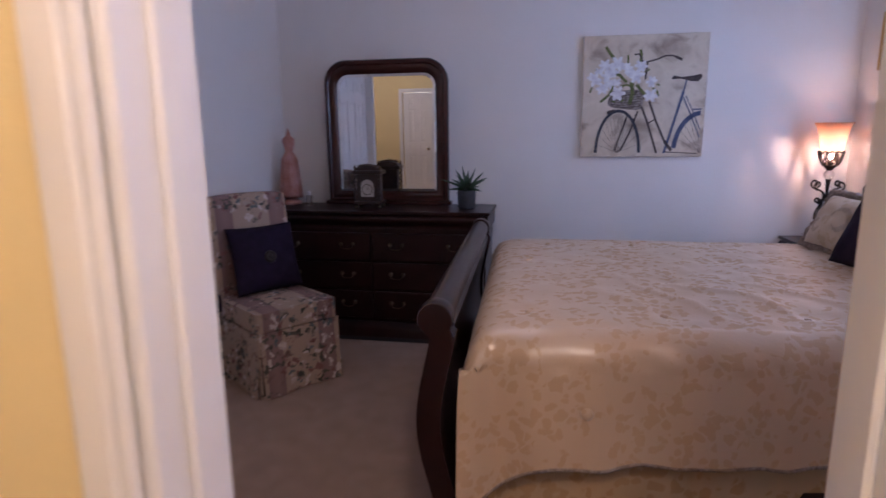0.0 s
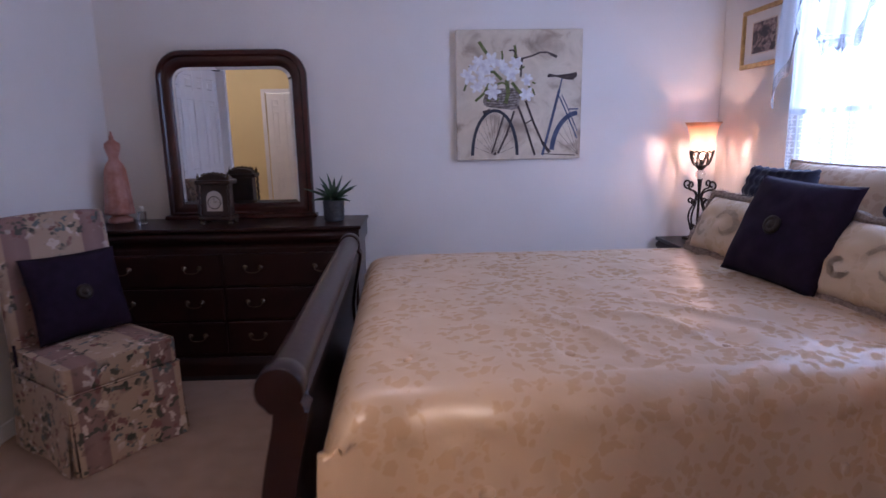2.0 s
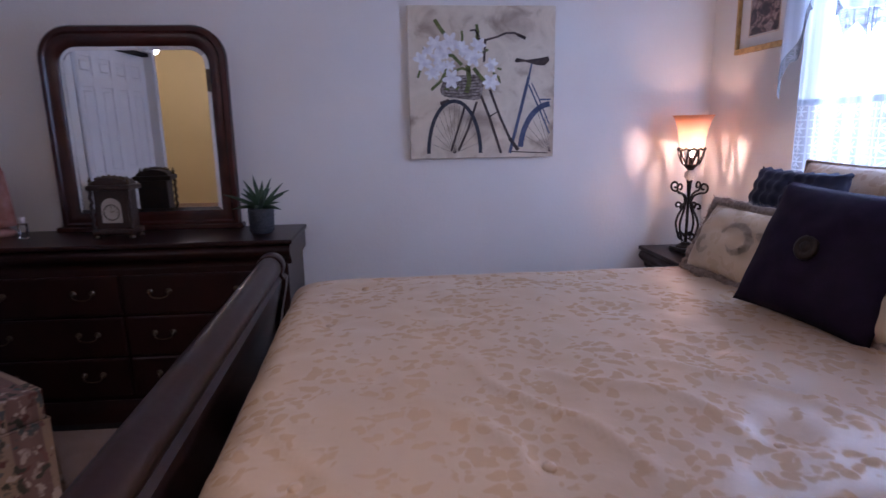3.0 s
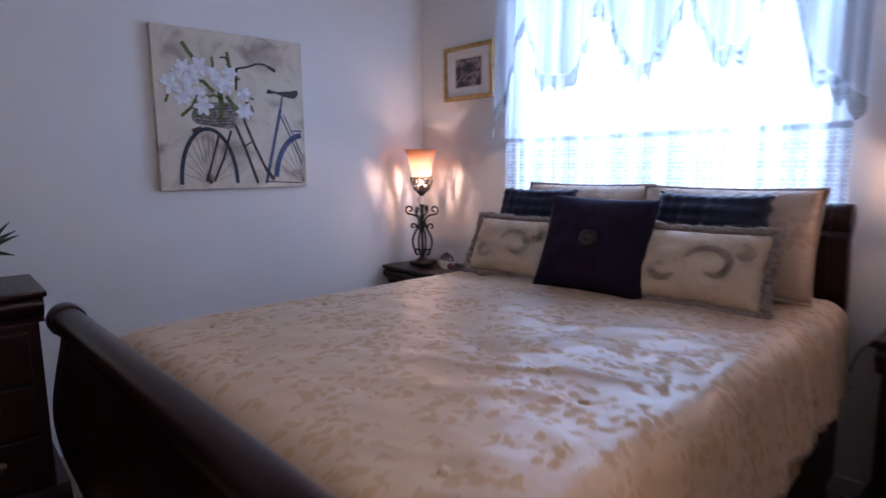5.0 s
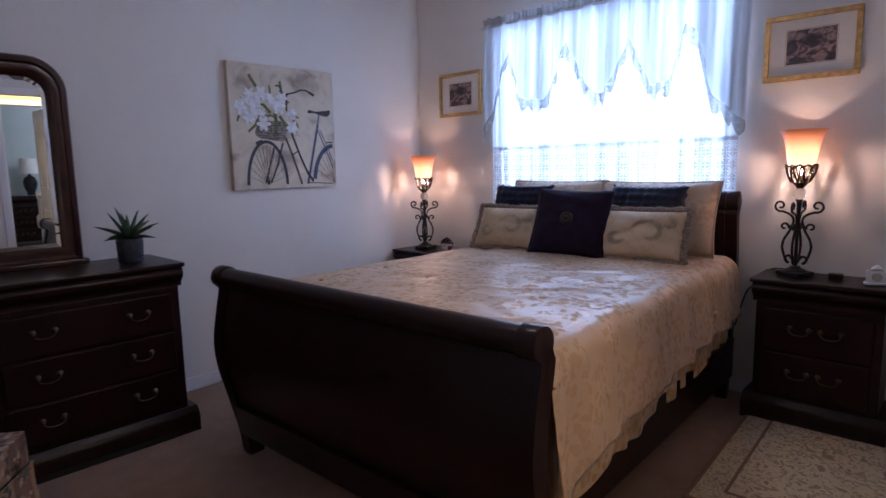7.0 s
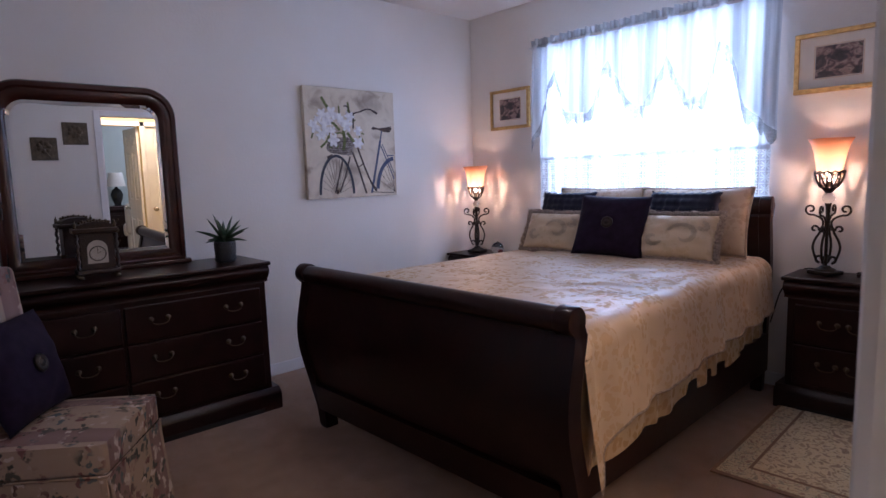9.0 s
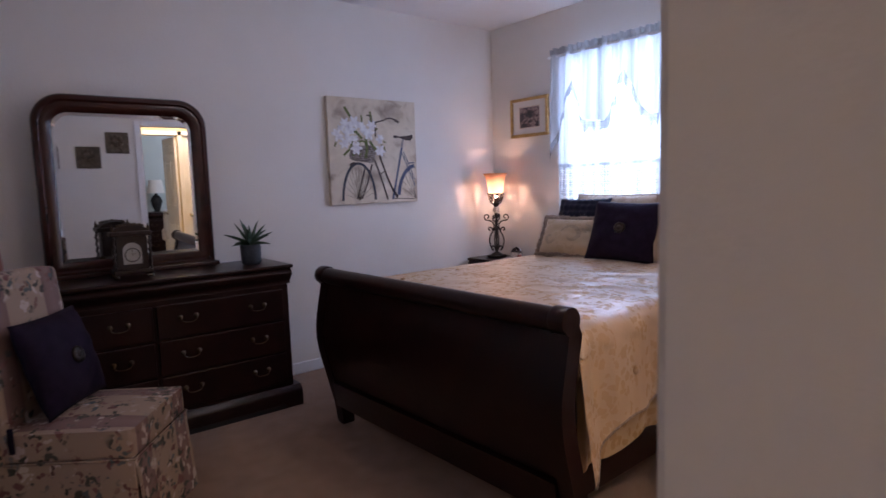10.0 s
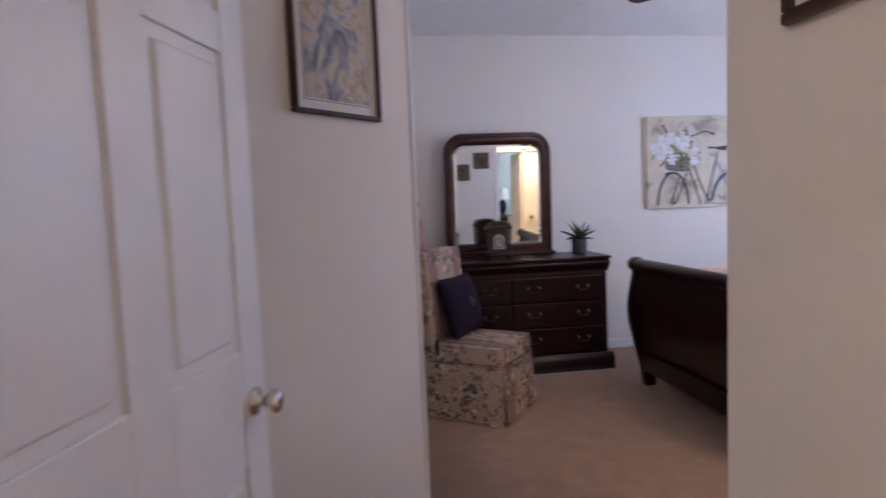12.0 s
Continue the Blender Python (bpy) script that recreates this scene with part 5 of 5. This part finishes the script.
def ap(x, y):
    """A place on the canvas, from hundredths of its side."""
    return (x / 100 * 0.806, AY, y / 100 * 0.806)


def stroke(pts, wid, mat, name="painted_line"):
    """A flat brush stroke on the canvas."""
    p = [Vector((q[0], q[2])) for q in (ap(*a) for a in pts)]
    bm = bmesh.new()
    rows = []
    for i, c in enumerate(p):
        d = (p[min(i + 1, len(p) - 1)] - p[max(i - 1, 0)]).normalized()
        nrm = Vector((-d.y, d.x)) * wid / 2
        rows.append([bm.verts.new((a.x, y, a.y)) for y in (AY - 0.0016, AY + 0.0006) for a in (c + nrm, c - nrm)])
    for a, b in zip(rows, rows[1:]):
        bm.faces.new((a[0], a[1], b[1], b[0]))
        bm.faces.new((a[0], b[0], b[2], a[2]))
        bm.faces.new((a[1], a[3], b[3], b[1]))
    return part(name, bm, mat, art)


def wheel(cx, cy, rx, ry, a0, a1, wid, paint):
    stroke([(cx + rx * math.cos(radians(a)), cy + ry * math.sin(radians(a))) for a in range(a0, a1 + 1, 4)], wid, paint, "painted_tyre")
    for a in range(a0 + 12, a1 - 6, 13):
        stroke([(cx, cy), (cx + rx * 0.93 * math.cos(radians(a)), cy + ry * 0.93 * math.sin(radians(a)))], 0.0014, INK, "painted_spoke")


wheel(30.5, 3.5, 18.0, 35.0, 0, 180, 0.020, TYRE)
wheel(98.0, 3.0, 21.5, 33.0, 93, 176, 0.030, BLUE)
for pts, w in (([(38, 36), (33, 20), (28, 5)], 0.011), ([(46, 38), (40, 20), (33, 5)], 0.013), ([(55, 46), (62, 28), (69, 13)], 0.014), ([(49, 42), (55, 27), (63, 3)], 0.014), ([(55, 28), (60, 31)], 0.008),
               ([(82, 54), (76, 30), (69, 3)], 0.017), ([(84, 63), (82, 54)], 0.009), ([(69, 13), (75, 5)], 0.02), ([(82, 49), (89, 34), (97, 16)], 0.008), ([(84, 50), (90, 38), (97, 22)], 0.006), ([(90, 39), (97.5, 39)], 0.009),
               ([(52, 78), (51, 64)], 0.012), ([(47, 79), (52, 78), (60, 80), (66, 82.5), (72, 82.5), (79.5, 79)], 0.011), ([(74, 81.5), (79.5, 79)], 0.017), ([(41.5, 84), (45, 84.5), (48, 80)], 0.010), ([(70, 4), (96, 2.5)], 0.006), ([(21, 37), (27, 39)], 0.02)):
    stroke(pts, w, BLUE if pts[0][0] > 80 else INK)
part("painted_saddle", prism([(ap(x, y)[0], ap(x, y)[2]) for x, y in ((72, 64.5), (73.5, 66.5), (80, 65.2), (90, 66.3), (95.5, 67.5), (96, 64.5), (93, 61.5), (87, 61.8), (79, 64), (73, 63.5))], AY - 0.002, AY), INK, art)
part("painted_basket", prism([(ap(x, y)[0], ap(x, y)[2]) for x, y in ((21, 46), (24, 55), (48, 56), (51, 50), (49, 40), (44, 39), (27, 41), (22, 43))], AY - 0.0014, AY), WICK, art)
for y in range(42, 55, 2):
    stroke([(23 + (54 - y) * 0.05, y), (35, y - 0.8), (48, y + 0.3)], 0.0035, INK, "painted_weave")
rnd = random.Random(11)
for x, y, r in ((18, 76, 5), (28, 77, 6), (9.5, 65, 6), (20, 67, 5), (16, 57, 5), (29, 53, 6), (44, 67, 6), (47, 75, 5), (36, 73, 4.5), (56, 62, 4.5), (56, 51, 5.5), (28, 62, 3.5), (24, 71, 5), (38, 70, 3.5), (13, 71, 3.5), (22, 61, 4)):
    for k in range(6):
        a = radians(360 * k / 6 + rnd.uniform(-15, 15))
        px_, py_ = x + r * 0.5 * math.cos(a), y + r * 0.5 * math.sin(a)
        o = [(px_ + r * (0.62 * math.cos(t) * math.cos(a) - 0.30 * math.sin(t) * math.sin(a)), py_ + r * (0.62 * math.cos(t) * math.sin(a) + 0.30 * math.sin(t) * math.cos(a))) for t in [2 * math.pi * j / 10 for j in range(10)]]
        part("painted_petal", prism([(ap(*q)[0], ap(*q)[2]) for q in o], AY - 0.0022 - 0.0004 * k - 0.0002 * (x % 3), AY), PETAL, art)
for pts, w in (([(18, 91), (22, 85), (26, 80)], 0.020), ([(36, 84), (36.5, 80), (36, 75)], 0.012), ([(46, 88), (47, 83), (46, 78)], 0.016), ([(40, 62), (41, 52), (39, 44)], 0.026), ([(44, 60), (49, 54), (53, 50)], 0.020), ([(26, 60), (22, 52), (15, 46)], 0.016),
               ([(24, 69), (30, 68), (36, 62)], 0.018), ([(50, 70), (54, 72)], 0.012), ([(60, 60), (63, 59)], 0.010), ([(57, 57), (61, 54), (62, 50)], 0.012), ([(6, 54), (8, 59)], 0.012), ([(10, 73), (15, 71)], 0.010), ([(30, 58), (36, 60), (42, 58)], 0.014), ([(24, 47), (27, 46)], 0.012), ([(32, 46), (34, 48)], 0.012)):
    stroke(pts, w, GREEN, "painted_leaf")


def picture(name, m, w, h, fw, mount, mount_v, frame_mat, print_mat, label, category="picture"):
    """A framed print, its back at y = 0 and its face towards -y."""
    p = thing(name, m, label, category)
    for x0, z0, x1, z1 in ((0, 0, w, fw), (0, h - fw, w, h), (0, fw, fw, h - fw), (w - fw, fw, w, h - fw)):
        f = part("frame_bar", box(x0, -0.022, z0, x1, 0, z1, 0.005), frame_mat, p)
    for x0, z0, x1, z1 in ((fw - 0.006, fw - 0.006, w - fw + 0.006, fw), (fw - 0.006, h - fw, w - fw + 0.006, h - fw + 0.006), (fw - 0.006, fw, fw, h - fw), (w - fw, fw, w - fw + 0.006, h - fw)):
        part("frame_lip", box(x0, -0.0255, z0, x1, -0.0222, z1, 0.001), frame_mat, p)
    part("mount", box(fw, -0.008, fw, w - fw, -0.003, h - fw), MAT, p, "pale mount card")
    k = fw + mount
    kv = fw + mount_v
    for x0, z0, x1, z1 in ((k - 0.006, kv - 0.006, w - k + 0.006, kv - 0.004), (k - 0.006, h - kv + 0.004, w - k + 0.006, h - kv + 0.006), (k - 0.006, kv - 0.004, k - 0.004, h - kv + 0.004), (w - k + 0.004, kv - 0.004, w - k + 0.006, h - kv + 0.004)):
        part("mount_line", box(x0, -0.0088, z0, x1, -0.0081, z1), frame_mat, p)
    part("print", box(k, -0.0095, kv, w - k, -0.0082, h - kv), print_mat, p)
    return p


PRINT = print_paint("garden_print", ((0.34, (0.02, 0.018, 0.024)), (0.46, (0.05, 0.04, 0.05)), (0.53, (0.16, 0.10, 0.10)), (0.60, (0.36, 0.27, 0.26)), (0.68, (0.09, 0.08, 0.07))), 17, (1, 1, 1.4))
WATER = print_paint("watercolour_print", ((0.32, (0.10, 0.10, 0.13)), (0.42, (0.26, 0.25, 0.29)), (0.50, (0.46, 0.41, 0.38)), (0.57, (0.50, 0.40, 0.26)), (0.64, (0.30, 0.20, 0.14)), (0.72, (0.55, 0.52, 0.50))), 9, (1.6, 1, 0.9), 1.8)
picture("gilt_picture", pose(EX - 0.002, 4.275, 1.748, 0, 0, -90), 0.435, 0.335, 0.026, 0.08, 0.056, GOLD, PRINT, "gilt-framed garden print on the window wall")
picture("gilt_picture", pose(EX - 0.002, 1.893, 1.764, 0, 0, -90), 0.435, 0.335, 0.026, 0.08, 0.056, GOLD, PRINT, "gilt-framed landscape print above the lamp")
DARKFRAME = material("dark_red_frame", (0.035, 0.012, 0.010), 0.4, second=(0.05, 0.018, 0.014), scale=20)
picture("watercolour_picture", pose(-2.303, 1.381, 1.645, 0, 0, 45.3), 0.37, 0.50, 0.014, 0.04, 0.035, DARKFRAME, WATER, "narrow dark-framed watercolour on the angled wall")
picture("dark_picture", pose(-1.3275, 0.619, 1.661, 0, 0, -90), 0.42, 0.52, 0.022, 0.04, 0.04, DARKFRAME, WATER, "dark-framed picture on the passage wall")
PLQ = material("bronze_plaque", (0.13, 0.095, 0.06), 0.6, second=(0.07, 0.05, 0.03), scale=30, bump=0.7, bump_scale=35)
for x, z in ((-1.172, 1.69), (-0.785, 1.69), (-0.50, 1.85), (-0.49, 2.25)):
    q = thing("wall_plaque", pose(x + 0.115, SY + 0.001, z - 0.115, 0, 0, 180) @ Matrix.Diagonal((0.96, 1, 0.96, 1)), "square bronze-brown relief plaque of a flower", "plaque", "plaques on the wall")
    part("tile", box(0, -0.013, 0, 0.24, 0, 0.24, 0.004), PLQ, q)
    bm = bmesh.new()
    for k in range(7):
        a = radians(51 * k + 40 * x)
        lathe([(0, 0.012), (0.016, 0.010), (0.026, 0.002), (0.028, 0.0)], 10, bm, pose(0.12 + 0.045 * math.cos(a), -0.013, 0.14 + 0.045 * math.sin(a), 90))
    tube([(0.12, -0.014, 0.13), (0.10, -0.017, 0.07), (0.07, -0.014, 0.02)], 0.006, 6, bm)
    part("relief_flower", bm, PLQ, q, "", True)
kp = thing("wall_keypad", pose(-1.3275, 0.378, 1.397, 0, 0, -90), "white wall-mounted keypad unit", "keypad")
part("housing", box(0, -0.028, 0, 0.14, 0, 0.128, 0.008, seg=3), TRIM, kp)
part("cover", box(0.012, -0.031, 0.012, 0.128, -0.0285, 0.062, 0.001), TRIM, kp)
part("display", box(0.03, -0.031, 0.078, 0.11, -0.0285, 0.11, 0.001), MAT, kp, "pale grey display")
sw = thing("light_switch", pose(-0.475, SY - 0.136, 1.385, 0, 0, 0), "white light switch plate on the hall wall", "switch")
part("plate", box(-0.06, -0.007, 0, 0.06, 0, 0.115, 0.003), TRIM, sw)
part("rocker", box(-0.018, -0.011, 0.03, 0.018, -0.0075, 0.085, 0.002), TRIM, sw)

# ---- ceiling fan ----
fan = thing("ceiling_fan", pose(-0.10, 2.44, TOP) @ Matrix.Diagonal((1, 1, 1.12, 1)), "dark-bladed ceiling fan with a white glass light", "ceiling fan")
BRONZE = material("brushed_bronze", (0.35, 0.27, 0.19), 0.35, 0.9, second=(0.28, 0.21, 0.15), scale=40)
part("canopy", lathe([(0, 0), (0.07, 0), (0.066, -0.03), (0.03, -0.055), (0.012, -0.06), (0.012, -0.12)], 24), BRONZE, fan, "", 40)
part("motor", lathe([(0.012, -0.10), (0.07, -0.11), (0.105, -0.14), (0.108, -0.20), (0.08, -0.235), (0.04, -0.25), (0.04, -0.29), (0, -0.29)], 28), BRONZE, fan, "", 40)
for k in range(5):
    a = 72 * k + 54
    bl = part("blade", prism(smooth_line([(0.17, -0.045), (0.30, -0.06), (0.50, -0.068), (0.62, -0.062), (0.655, -0.02), (0.655, 0.02), (0.62, 0.062), (0.50, 0.068), (0.30, 0.06), (0.17, 0.045)], 3), -0.004, 0.004, axes="xy"), FRAMEWOOD, fan, "dark wooden blade", False, pose(0, 0, -0.205, 0, 0, a) @ pose(0, 0, 0, 11, 0, 0))
    part("blade_arm", box(0.09, -0.018, -0.006, 0.22, 0.018, -0.0045), BRONZE, fan, "", False, pose(0, 0, -0.205, 0, 0, a) @ pose(0, 0, 0, 11, 0, 0))
GLOBE = glow("lit_globe", (1.0, 0.93, 0.82), 1.6)
part("light_globe", lathe([(0.045, -0.28), (0.075, -0.295), (0.095, -0.325), (0.092, -0.36), (0.07, -0.39), (0.03, -0.405), (0, -0.407)], 28), GLOBE, fan, "frosted white glass globe, lit", True)
part("finial", lathe([(0, -0.405), (0.012, -0.408), (0.008, -0.425), (0, -0.43)], 12), BRONZE, fan, "", True)
for dx, l in ((-0.05, 0.16),):
    part("pull_chain", tube([(dx, 0, -0.28), (dx + 0.035 * (1 if dx > 0 else -1), 0, -0.35), (dx + 0.035 * (1 if dx > 0 else -1), 0, -0.40 - l)], 0.0018, 5), BRASS, fan)
    part("chain_bob", lathe([(0, 0), (0.006, 0.004), (0.005, 0.024), (0, 0.026)], 10, m=pose(dx + 0.035 * (1 if dx > 0 else -1), 0, -0.425 - l)), TRIM, fan, "", True)

# ---- room across the hall ----
chest("far_dresser", pose(0.75, -3.5, 0, 0, 0, 180), 1.1, 0.45, 0.85, 2, 3, "dark wooden dresser in the grey-green room", 2)
fl = thing("far_lamp", pose(0.68, -3.5, 0.852), "black urn table lamp with a pale shade", "table lamp")
part("urn", lathe([(0, 0), (0.06, 0.0), (0.05, 0.02), (0.085, 0.12), (0.10, 0.20), (0.07, 0.28), (0.025, 0.31), (0.02, 0.36), (0, 0.36)], 24), material("black_glaze", (0.012, 0.012, 0.014), 0.2), fl, "", True)
part("shade", lathe([(0.15, 0.34), (0.11, 0.58), (0.106, 0.58), (0.146, 0.34), (0.15, 0.34)], 28), MAT, fl, "pale fabric shade", 40)
fc = thing("armchair", pose(1.0, -2.55, 0, 0, 0, 20), "pale upholstered armchair in the grey-green room", "armchair")
part("seat", box(-0.36, -0.36, 0.12, 0.36, 0.36, 0.44, 0.06, seg=3), MAT, fc, "", 40)
part("backrest", box(-0.36, 0.24, 0.44, 0.36, 0.42, 0.95, 0.07, seg=3), MAT, fc, "", 40)
for sx in (-1, 1):
    part("arm", box(sx * 0.36 - 0.06, -0.34, 0.40, sx * 0.36 + 0.06, 0.25, 0.62, 0.05, seg=3), MAT, fc, "", 40)
    for sy in (-0.3, 0.3):
        part("foot", box(sx * 0.3 - 0.03, sy - 0.03, 0, sx * 0.3 + 0.03, sy + 0.03, 0.13, 0.004), WOOD, fc)
